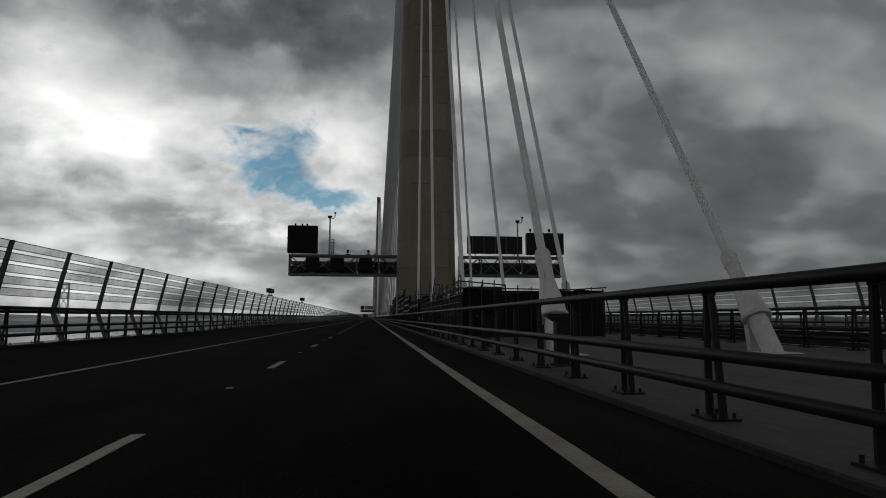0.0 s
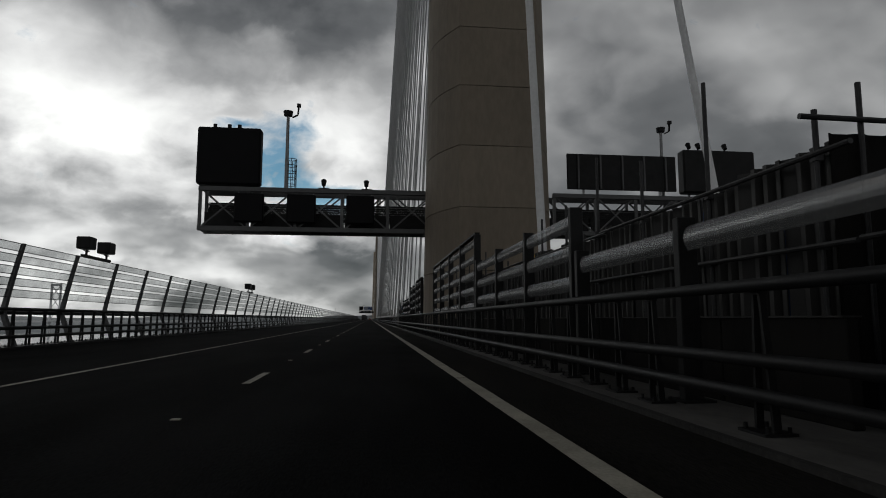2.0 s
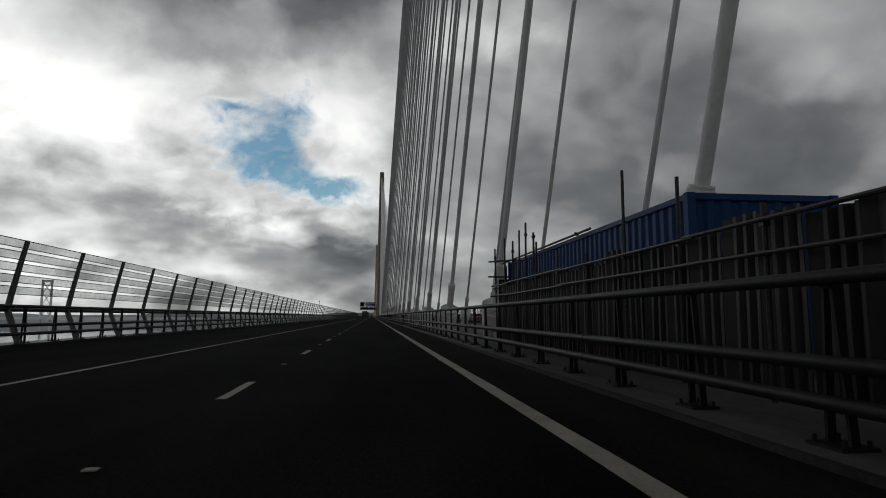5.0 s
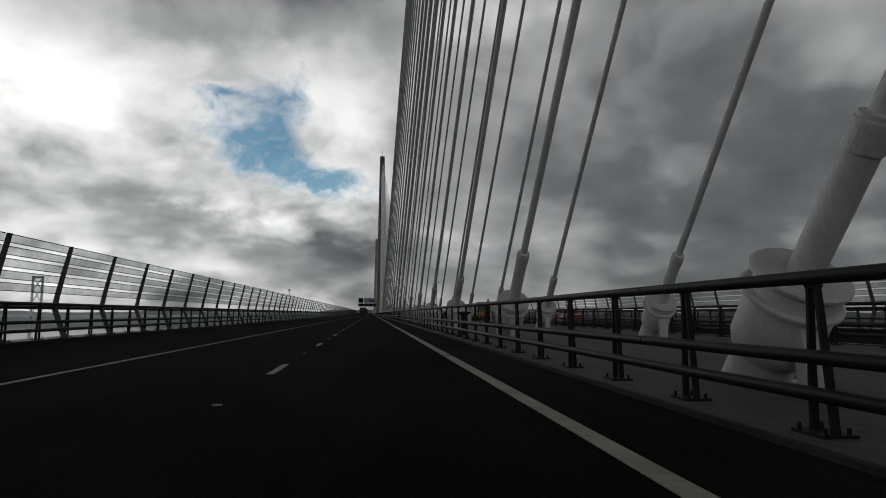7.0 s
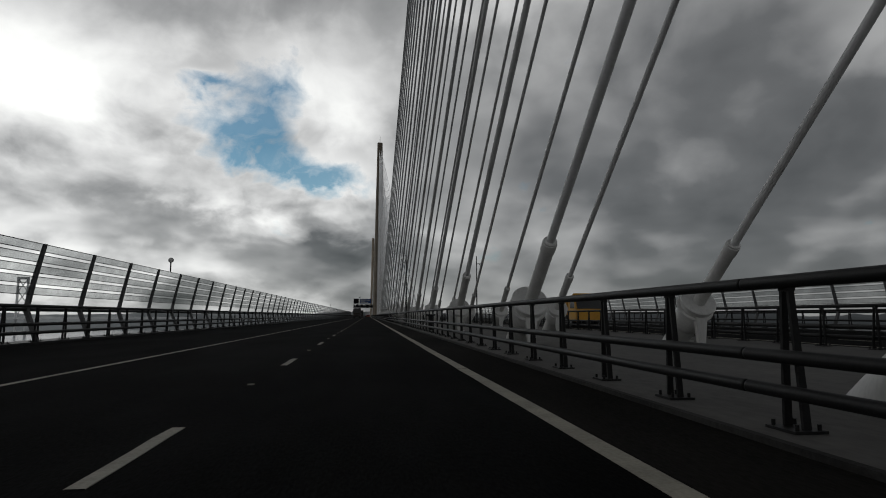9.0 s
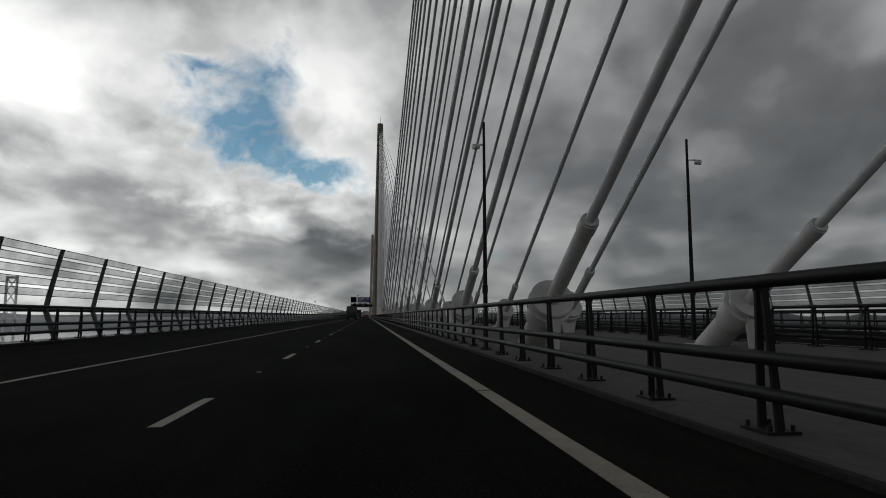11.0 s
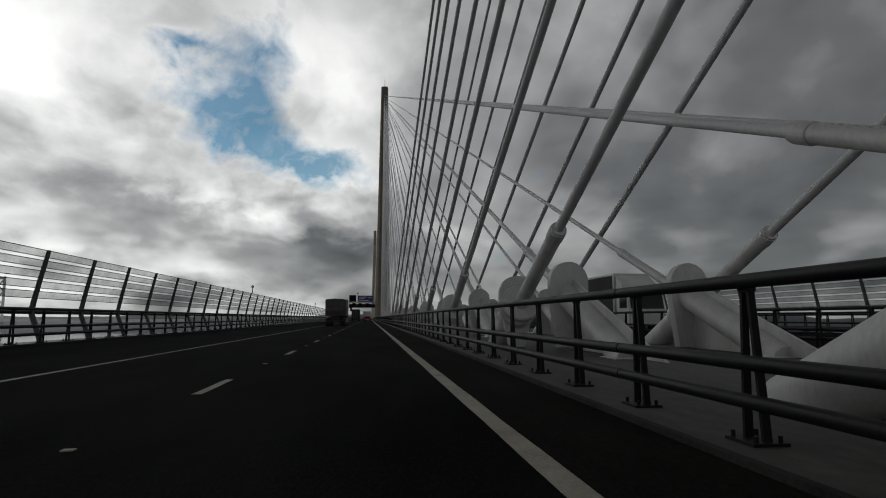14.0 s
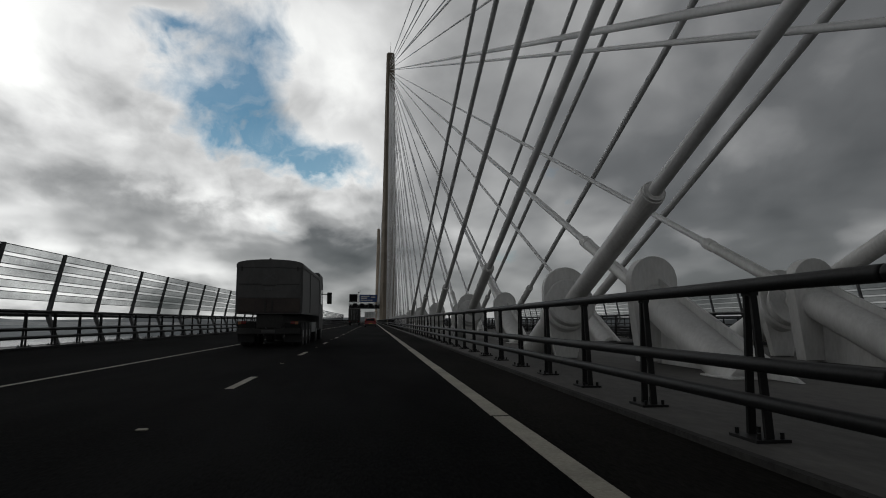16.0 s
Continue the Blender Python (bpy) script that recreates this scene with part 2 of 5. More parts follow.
# ------------------------------------------------------------------ cloud layer
def cloud_layer():
    """A low sheet of broken cloud that comes down to the horizon all round."""
    me = bpy.data.meshes.new("cloud_layer")
    n, rings = 72, 26
    R = 4500.0
    verts, faces = [(0, 208, 345)], []
    for j in range(1, rings + 1):
        r = R * (j / rings) ** 1.5
        z = 345 - 420 * (r / R) ** 2
        verts += [(r * math.sin(2 * math.pi * i / n), 208 + r * math.cos(2 * math.pi * i / n), z) for i in range(n)]
    faces += [(0, 1 + (i + 1) % n, 1 + i) for i in range(n)]
    for j in range(rings - 1):
        a, b = 1 + j * n, 1 + (j + 1) * n
        faces += [(a + i, a + (i + 1) % n, b + (i + 1) % n, b + i) for i in range(n)]
    me.from_pydata(verts, [], faces)
    for p in me.polygons:
        p.use_smooth = True
    m = bpy.data.materials.new("cloud")
    m.use_nodes = True
    k = Nodes(m.node_tree)
    out = m.node_tree.nodes["Material Output"]
    m.node_tree.nodes.remove(m.node_tree.nodes["Principled BSDF"])
    geo = k.add("ShaderNodeNewGeometry")
    off = k.add("ShaderNodeVectorMath", operation="SUBTRACT")
    off.inputs[1].default_value = (2.0, 208.0, 1.0)
    k.link(geo.outputs["Position"], off.inputs[0])
    nrm = k.add("ShaderNodeVectorMath", operation="NORMALIZE")
    k.link(off.outputs[0], nrm.inputs[0])
    sep = k.add("ShaderNodeSeparateXYZ")
    k.link(nrm.outputs[0], sep.inputs[0])
    dx, dy, dz = sep.outputs
    az = k.math("MULTIPLY", k.math("ARCTAN2", dx, dy), 57.2958)
    el = k.math("MULTIPLY", k.math("ARCSINE", dz), 57.2958)
    # cloud grain, longer than it is high
    cv = k.add("ShaderNodeCombineXYZ")
    k.link(dx, cv.inputs[0])
    k.link(dy, cv.inputs[1])
    k.link(k.math("MULTIPLY", k.math("POWER", k.math("MAXIMUM", dz, 0.0), 0.8), 1.3), cv.inputs[2])
    warp = k.add("ShaderNodeTexNoise")
    warp.inputs["Scale"].default_value = 5.0
    warp.inputs["Detail"].default_value = 3.0
    k.link(cv.outputs[0], warp.inputs["Vector"])
    ws = k.add("ShaderNodeVectorMath", operation="MULTIPLY_ADD")
    k.link(warp.outputs["Color"], ws.inputs[0])
    ws.inputs[1].default_value = (0.10, 0.10, 0.10)
    k.link(cv.outputs[0], ws.inputs[2])
    big = k.noise(ws.outputs[0], 4.0, 3.0, 0.5)
    mid = k.noise(ws.outputs[0], 9.5, 7.0, 0.52)
    wob = k.math("MULTIPLY", k.math("SUBTRACT", mid, 0.5), 12.0)
    wob2 = k.math("MULTIPLY", k.math("SUBTRACT", big, 0.5), 8.0)
    azw, elw = k.math("ADD", az, wob2), k.math("ADD", el, k.math("MULTIPLY", wob, 0.6))

    def blob(a, e, ra, re):
        u = k.math("DIVIDE", k.math("SUBTRACT", azw, a), ra)
        v = k.math("DIVIDE", k.math("SUBTRACT", elw, e), re)
        s = k.math("ADD", k.math("MULTIPLY", u, u), k.math("MULTIPLY", v, v))
        return k.math("POWER", 2.718, k.math("MULTIPLY", s, -1.0))

    calm = k.add("ShaderNodeMapRange")          # the cloud is ragged towards the sun and smooth away from it
    calm.inputs[1].default_value, calm.inputs[2].default_value = -6.0, 14.0
    calm.inputs[3].default_value, calm.inputs[4].default_value = 0.72, 0.16
    k.link(az, calm.inputs[0])
    soft = k.noise(ws.outputs[0], 6.5, 2.0, 0.4)
    ease = k.math("MULTIPLY", k.math("SUBTRACT", 0.72, calm.outputs[0]), k.math("SUBTRACT", soft, 0.5))
    val = k.math("ADD", 0.49, k.math("MULTIPLY", k.math("SUBTRACT", mid, 0.5), calm.outputs[0]))
    val = k.math("ADD", val, k.math("MULTIPLY", ease, 0.9))
    val = k.math("ADD", val, k.math("MULTIPLY", k.math("SUBTRACT", big, 0.5), 0.66))
    # cloud overhead, out of view, darkened to dim the light on the deck
    over = k.add("ShaderNodeMapRange")
    over.inputs[1].default_value, over.inputs[2].default_value = 27.0, 45.0
    over.inputs[3].default_value, over.inputs[4].default_value = 0.0, -0.46
    k.link(el, over.inputs[0])
    val = k.math("ADD", val, over.outputs[0])
    # flat streaks low over the horizon
    sv = k.add("ShaderNodeCombineXYZ")
    k.link(k.math("MULTIPLY", azw, 0.17), sv.inputs[0])
    k.link(k.math("MULTIPLY", k.math("ADD", el, k.math("MULTIPLY", wob, 0.12)), 0.42), sv.inputs[1])
    streak = k.noise(sv.outputs[0], 1.0, 2.5, 0.45)
    low = k.add("ShaderNodeMapRange")
    low.inputs[1].default_value, low.inputs[2].default_value = 8.0, 14.0
    low.inputs[3].default_value, low.inputs[4].default_value = 0.8, 0.0
    k.link(el, low.inputs[0])
    val = k.math("ADD", val, k.math("MULTIPLY", k.math("SUBTRACT", streak, 0.46), k.math("MULTIPLY", low.outputs[0], k.math("ADD", calm.outputs[0], 0.25))))
    for a, e, ra, re, amp in CLOUDS:
        val = k.math("ADD", val, k.math("MULTIPLY", blob(a, e, ra, re), amp))
    gap = None
    for a, e, ra, re in GAPS:
        g = blob(a, e, ra, re)
        gap = g if gap is None else k.math("ADD", gap, g)
    val = k.math("ADD", val, k.math("MULTIPLY", k.math("MINIMUM", gap, 0.8), 0.26))   # thin bright cloud round the gap
    shade = k.ramp(val, [(0.0, (0.046, 0.048, 0.05)), (0.3, (0.132, 0.135, 0.138)), (0.55, (0.364, 0.366, 0.366)), (0.78, (0.765, 0.767, 0.76)), (1.0, (1.12, 1.13, 1.1))])
    wisp = k.noise(ws.outputs[0], 26.0, 5.0, 0.6)
    gap = k.math("ADD", gap, k.math("MULTIPLY", k.math("SUBTRACT", mid, 0.5), 1.7))
    gap = k.math("ADD", gap, k.math("MULTIPLY", k.math("SUBTRACT", wisp, 0.5), 1.1))
    hole = k.add("ShaderNodeMapRange")
    hole.inputs[1].default_value, hole.inputs[2].default_value = 0.34, 1.05
    hole.inputs[3].default_value, hole.inputs[4].default_value = 0.97, 0.10
    k.link(gap, hole.inputs[0])
    tv = k.add("ShaderNodeCombineXYZ")
    k.link(k.math("MULTIPLY", azw, 0.3), tv.inputs[0])
    k.link(k.math("MULTIPLY", elw, 0.75), tv.inputs[1])
    veil = k.add("ShaderNodeMapRange")          # thin veils of cloud across the blue
    veil.inputs[1].default_value, veil.inputs[2].default_value = 0.46, 0.8
    veil.inputs[3].default_value, veil.inputs[4].default_value = 0.0, 0.34
    k.link(k.noise(tv.outputs[0], 1.0, 5.0, 0.6), veil.inputs[0])
    cover = k.math("MAXIMUM", hole.outputs[0], k.math("ADD", veil.outputs[0], 0.06))
    em = k.add("ShaderNodeEmission")
    k.link(shade, em.inputs[0])
    em.inputs[1].default_value = 1.0
    tr = k.add("ShaderNodeBsdfTransparent")
    mix = k.add("ShaderNodeMixShader")
    k.link(cover, mix.inputs[0])
    k.link(tr.outputs[0], mix.inputs[1])
    k.link(em.outputs[0], mix.inputs[2])
    k.link(mix.outputs[0], out.inputs[0])
    me.materials.append(m)
    tagged(new("backdrop_clouds", me), "broken grey and white cloud with a gap of blue sky", "sky", kind="structure")


# azimuth, elevation, widths (degrees), lightening or darkening
CLOUDS = [
    (-26, 19, 12, 7, 0.38), (-30, 28, 12, 5, 0.02), (-30, 13, 10, 4, 0.1), (12, 31, 11, 6, 0.3), (-3, 18, 6, 7, 0.32), (-12, 10.5, 9, 2.2, 0.16), (-14, 32, 18, 4.0, -0.1), (-34, 22, 6, 8, 0.2),
    (-27, 12, 6, 2.2, -0.02), (-25, 7.6, 6, 1.1, -0.1), (-4, 5.8, 5, 1.5, -0.26), (-14, 8.4, 6, 1.3, -0.12), (-31, 6.0, 13, 3.2, 0.3), (-18, 3.2, 12, 1.8, 0.12),
    (34, 13, 12, 9, -0.17), (22, 9, 14, 3, -0.06), (41, 20, 4, 5, 0.1), (30, 3.6, 22, 2.6, -0.14), (13, 18, 9, 7, -0.1), (32, 7, 14, 5, -0.12), (9, 12, 7, 5, 0.04),
    # unseen sky behind and beside: values set only to shape light on the bridge
    (180, 13, 60, 12, 0.04), (-180, 13, 60, 12, 0.04), (-100, 42, 40, 22, -0.3), (-105, 9, 35, 9, 0.06), (90, 30, 40, 40, -0.2),
]
GAPS = [(-8.9, 19.2, 3.2, 2.8), (-12.5, 15.8, 3.6, 2.4), (-9.5, 14.5, 3.2, 2.2), (-2.2, 12.2, 3.0, 1.4), (-6, 12.6, 2.4, 1.2), (-14.5, 19.2, 2.5, 0.9)]
cloud_layer()


# ------------------------------------------------------------------ water, far shore
def water():
    me = bpy.data.meshes.new("water")
    n = 64
    v = [(0, 208, -60)] + [(4480 * math.sin(2 * math.pi * i / n), 208 + 4480 * math.cos(2 * math.pi * i / n), -60) for i in range(n)]
    me.from_pydata(v, [], [(0, 1 + (i + 1) % n, 1 + i) for i in range(n)])
    me.materials.append(WATER)
    tagged(new("water", me), "grey rippled water of a wide estuary", "water", kind="structure")


def shore(name, radius, height, a0, a1, seed, label):
    """A low wooded ridge on the far shore, as an arc seen from the bridge."""
    bm = bmn()
    n = 120
    rows = []
    for i in range(n + 1):
        a = radians(a0 + (a1 - a0) * i / n)
        edge = min(1.0, i / 10.0, (n - i) / 10.0)
        h = height * edge * (0.45 + 0.9 * abs(noise.noise((i * 0.055, seed, 0))) + 0.16 * noise.noise((i * 0.7, seed, 3)))
        s, c = math.sin(a), math.cos(a)
        rows.append([bm.verts.new(((radius + d) * s, 208 + (radius + d) * c, z)) for d, z in ((0, -60), (60, -52 + h * 0.25), (200, -46 + h * 0.75), (330, -42 + h), (520, -60))])
    for p, q in zip(rows, rows[1:]):
        for j in range(4):
            bm.faces.new((p[j], q[j], q[j + 1], p[j + 1]))
    o = new(name, mesh_from(name, bm, LAND, True))
    tagged(o, label, "hills", kind="structure")


water()
shore("backdrop_hills_far", 3700, 105, -80, 40, 2.0, "low hazy hills along the far shore")
shore("backdrop_hills_near", 3000, 62, -85, -4, 7.0, "low wooded shore beyond the water")
shore("backdrop_hills_east", 3300, 80, 25, 110, 5.0, "low wooded shore across the water")


def far_bridge_tower():
    """A tower of the older suspension bridge down the estuary."""
    t = thing("suspension_bridge_tower", "slender grey steel suspension bridge tower with cross bracing, paled by painted haze", "bridge tower", at=(-1021, 2195, -60))
    for x in (-14, 14):
        part("leg", box(bmn(), x - 2.4, x + 2.4, -3, 3, 0, 176, 0.3), HAZY_STEEL, t)
    for z0, z1 in ((62, 98), (98, 134), (134, 168)):
        bm = bmn()
        bar(bm, (-12, 0, z0), (12, 0, z1), 2.0)
        bar(bm, (12, 0.3, z0), (-12, 0.3, z1), 2.0)
        part("cross_brace", bm, HAZY_STEEL, t)
    part("portal_beam", box(bmn(), -11.5, 11.5, -2, 2, 168, 175), HAZY_STEEL, t)
    d = thing("suspension_bridge_deck", "long thin suspended deck of the older bridge", "bridge deck", at=(-1021, 2195, 0))
    part("girder", box(bmn(), -2300, 500, -9, 9, -10, -3), HAZY_STEEL, d)


far_bridge_tower()

# ------------------------------------------------------------------ deck and carriageways
def slab(name, x0, x1, z0, z1, mat, label, cat, y0=-120.0, y1=1700.0):
    bm = bmn()
    n = 24
    for i in range(n):
        box(bm, x0, x1, y0 + (y1 - y0) * i / n, y0 + (y1 - y0) * (i + 1) / n, z0, z1)
    bmesh.ops.remove_doubles(bm, verts=bm.verts[:], dist=0.001)
    return tagged(new(name, mesh_from(name, bm, mat)), label, cat, kind="structure")


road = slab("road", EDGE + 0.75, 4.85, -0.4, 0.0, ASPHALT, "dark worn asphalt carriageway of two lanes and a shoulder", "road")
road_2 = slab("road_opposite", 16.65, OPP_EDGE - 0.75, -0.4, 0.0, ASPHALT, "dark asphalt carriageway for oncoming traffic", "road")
median = slab("pavement_median", 4.93, 16.57, -0.4, 0.05, DECK, "pale grey coated steel deck between the parapets", "median")
for nm, x0, x1 in (("kerb_median", 4.85, 4.93), ("kerb_opposite", 16.57, 16.65)):
    slab(nm, x0, x1, -0.4, 0.056, KERB, "low dark kerb strip along the carriageway", "kerb")
for nm, x0, x1 in (("kerb_outer", EDGE - 0.35, EDGE + 0.75), ("kerb_outer_opposite", OPP_EDGE - 0.75, OPP_EDGE + 0.35)):
    slab(nm, x0, x1, -0.4, 0.09, STEEL, "dark deck edge strip under the wind shield", "kerb")
slab("deck_box", EDGE + 0.4, OPP_EDGE - 0.4, -5.0, -0.42, GALV, "grey steel box girder under the roadway", "bridge deck")


def worn_strip(name, x, w, y0, y1, seed, step=1.5):
    """A painted line with slightly uneven edges."""
    bm = bmn()
    rng = random.Random(seed)
    n = max(1, int((y1 - y0) / step))
    rows = []
    for i in range(n + 1):
        y = y0 + (y1 - y0) * i / n
        a, b = (rng.uniform(-0.008, 0.008) for _ in range(2))
        rows.append([bm.verts.new((x + s, y, z)) for s, z in ((-w / 2 + a, 0.001), (-w / 2 + a, 0.006), (w / 2 + b, 0.006), (w / 2 + b, 0.001))])
    for p, q in zip(rows, rows[1:]):
        for j in range(3):
            bm.faces.new((p[j], q[j], q[j + 1], p[j + 1]))
    return mesh_from(name, bm, MARKING)


# the right edge line comes in lengths with short joints at the deck seams
y, i = -30.0, 0
while y < 640:
    obj("edge_line", worn_strip("edge_line", 3.52, 0.2, y + 0.03, y + SEG - 0.03, i), road)
    y += SEG
    i += 1
obj("edge_line_far", worn_strip("edge_line_far", 3.52, 0.2, 640, 1500, 99, 8), road)
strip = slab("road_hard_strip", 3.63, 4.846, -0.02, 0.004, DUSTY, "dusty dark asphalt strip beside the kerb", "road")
obj("shoulder_line", worn_strip("shoulder_line", -3.6, 0.11, -40, 1500, 98, 3), road)
obj("shoulder_line", worn_strip("shoulder_line", 17.95, 0.15, -40, 1500, 97, 3), road_2)
dash_mesh = worn_strip("lane_dash", 0, 0.12, 0, 2.0, 5, 0.5)
for k in range(100):
    obj("lane_dash", dash_mesh, road, pose(0, DASH0 + 9.0 * k, 0))
    if k < 60:
        obj("lane_dash", dash_mesh, road_2, pose(21.6, DASH0 + 9.0 * k, 0))
stud_bm = bmn()
box(stud_bm, -0.05, 0.05, -0.04, 0.04, 0, 0.014, 0.006)
stud_mesh = mesh_from("road_stud", stud_bm, MARKING)
for k in range(0, 80):
    obj("road_stud", stud_mesh, road, pose(0, DASH0 + 5.5 + 9.0 * k, 0.0005))


# ------------------------------------------------------------------ parapets
def rail_mesh(r, length, name):
    bm = bmn()
    lathe(bm, [(r * 0.9, 0), (r, 0.006), (r, 0.03), (r, length - 0.03), (r, length - 0.006), (r * 0.9, length)], 12)
    bmesh.ops.rotate(bm, verts=bm.verts[:], matrix=Matrix.Rotation(radians(-90), 3, "X"))
    return mesh_from(name, bm, STEEL, True)


def post_mesh():
    """A parapet post: two plates that lean together towards the top, on a bolted base plate."""
    bm = bmn()
    for s in (-1, 1):
        rows = []
        for z, w, d in ((0.0, 0.072, 0.118), (0.35, 0.066, 0.1), (0.75, 0.06, 0.072), (1.24, 0.055, 0.038)):
            rows.append([bm.verts.new((a * w / 2 + 0.02 * (1 - z), s * d + b * 0.017, z)) for a, b in ((-1, -1), (1, -1), (1, 1), (-1, 1))])
        for p, q in zip(rows, rows[1:]):
            for i in range(4):
                bm.faces.new((p[i], p[(i + 1) % 4], q[(i + 1) % 4], q[i]))
        bm.faces.new(rows[0][::-1])
        bm.faces.new(rows[-1])
    box(bm, -0.045, 0.04, -0.055, 0.055, 1.18, 1.25)
    box(bm, -0.14, 0.16, -0.19, 0.19, 0.0, 0.025)
    for x in (-0.09, 0.11):
        for yy in (-0.15, 0.15):
            rod(bm, (x, yy, 0.02), (x, yy, 0.075), 0.018, 6)
    bmesh.ops.recalc_face_normals(bm, faces=bm.faces[:])
    return mesh_from("post", bm, STEEL)


POST = post_mesh()
RAILS = ((1.28, 0.058), (0.64, 0.06), (0.345, 0.06))
POST_STEP = 2.06
# posts keep an even step within each stretch, and stand twice as close beside the first tower
POST_RUNS = [(-24.2, 20), (16.6, 67), (153.4, 73), (305.1, 58), (423.9, 60), (546.6, 0)]
POSTS = []
for (ya, count), (yb, _) in zip(POST_RUNS, POST_RUNS[1:]):
    for k in range(count):
        yy, step = ya + (yb - ya) * k / count, (yb - ya) / count
        POSTS.append(yy)
        if 62.0 < yy < 112.0:
            POSTS.append(yy + step / 2)
RAIL = {}
for z, r in RAILS:
    RAIL[z] = rail_mesh(r, POST_STEP * 8 - 0.012, "rail")


def parapet(x, base, label, shift, turn=0):
    p = thing("parapet", label, "parapet", kind="structure")
    for yy in POSTS:
        obj("post", POST, p, pose(x, yy + shift, base, 0, 0, turn))
    dx = -0.09 if not turn else 0.09
    y0 = POSTS[0] + shift - 0.4
    lengths = int((POSTS[-1] - POSTS[0]) / (POST_STEP * 8)) + 1
    for j in range(lengths):
        for z, r in RAILS:
            obj("rail", RAIL[z], p, pose(x + dx, y0 + j * POST_STEP * 8, base + z - 0.02))
    # the plain run beyond
    ye = y0 + lengths * POST_STEP * 8
    bm = bmn()
    for z, r in RAILS:
        bar(bm, (x + dx, ye, base + z - 0.02), (x + dx, ye + 420, base + z - 0.02), r * 1.9)
    for k in range(150):
        box(bm, x - 0.06, x + 0.06, ye + k * POST_STEP, ye + k * POST_STEP + 0.1, base, base + 1.25)
    far = part("far_parapet_run", bm, STEEL, p)
    far["kind"] = "stuff"
    return p


parapet(PARAPET, 0.05, "dark grey three-rail steel parapet on twin-plate posts", 0.0)
parapet(OPP_PARAPET, 0.05, "dark grey three-rail steel parapet by the oncoming carriageway", 0.6, 180)
parapet(EDGE + 0.45, 0.09, "dark grey three-rail steel parapet at the deck edge", 0.2, 180)
parapet(OPP_EDGE - 0.45, 0.09, "dark grey three-rail steel parapet at the far deck edge", 0.9)


# ------------------------------------------------------------------ wind shields
BAY = 4.1
KINK, HEAD, LEAN = 1.08, 3.47, 0.5


def shield_x(z):
    """Offset of the shield from its kink towards the road, at height z."""
    return 0.40 * (1 - z / KINK) if z < KINK else LEAN * ((z - KINK) / (HEAD - KINK)) ** 1.1


def wind_shield():
    s = thing("wind_shield_panel", "tall leaning wind shield of clear slats on a dark steel post", "wind shield", "wind shields along the deck edge")
    bm = bmn()
    zs = [-0.07, 0.3, 0.7, 1.05, KINK, 1.7, 2.2, 2.7, 3.2, HEAD]
    rows = []
    for z in zs:
        d = 0.15 if z < KINK else 0.15 - 0.06 * (z - KINK) / (HEAD - KINK)
        x = shield_x(z)
        rows.append([bm.verts.new((x + a * d / 2, b * 0.085, z)) for a, b in ((-1, -1), (1, -1), (1, 1), (-1, 1))])
    for p, q in zip(rows, rows[1:]):
        for i in range(4):
            bm.faces.new((p[i], p[(i + 1) % 4], q[(i + 1) % 4], q[i]))
    bm.faces.new(rows[0][::-1])
    bm.faces.new(rows[-1])
    # lighter grey than the parapets: haze over the posts put into their colour
    part("shield_post", bm, GREY, s)
    n, gap = 5, 0.13
    lo, hi = 1.62, HEAD - 0.02
    w = (hi - lo - gap * (n - 1)) / n
    for i in range(n):
        z0 = lo + i * (w + gap)
        bm = bmn()
        a, b = shield_x(z0), shield_x(z0 + w)
        prism(bm, [(a, z0), (a + 0.012, z0), (b + 0.012, z0 + w), (b, z0 + w)], "y", 0.075, BAY - 0.075)
        slat = part("slat", bm, CLEAR, s, "clear plastic slat")
        slat.visible_shadow = False
        bm = bmn()
        for zz in (z0, z0 + w):
            bar(bm, (shield_x(zz) + 0.006, 0.075, zz), (shield_x(zz) + 0.006, BAY - 0.075, zz), 0.035, 0.022)
        part("slat_edging", bm, STEEL, s)
    bm = bmn()
    rod(bm, (0.0, 0, KINK), (0.0, BAY, KINK), 0.075, 10)
    part("mid_rail", bm, STEEL, s)
    return s


shield = wind_shield()
# bays between fixed points of the deck edge: where each stretch begins, and its number of bays
STRETCHES = [(-17.24, 12), (31.0, 18), (103.4, 21), (190.8, 16), (257.6, 22), (348.7, 13), (401.4, 9), (438.7, 60), (687.7, 0)]
BAYS = []
for (ya, count), (yb, _) in zip(STRETCHES, STRETCHES[1:]):
    BAYS += [(ya + (yb - ya) * i / count, (yb - ya) / count) for i in range(count)]
for k, (ys, length) in enumerate(BAYS):
    one = shield if k == 0 else copy_thing(shield, pose(0, 0, 0))
    one.matrix_basis = pose(EDGE, ys, 0.16) @ Matrix.Diagonal((1, length / BAY, 1, 1))
    if k < 135:
        twin = copy_thing(shield, pose(0, 0, 0))
        twin.matrix_basis = pose(OPP_EDGE, ys + length, 0.16, 0, 0, 180) @ Matrix.Diagonal((1, length / BAY, 1, 1))


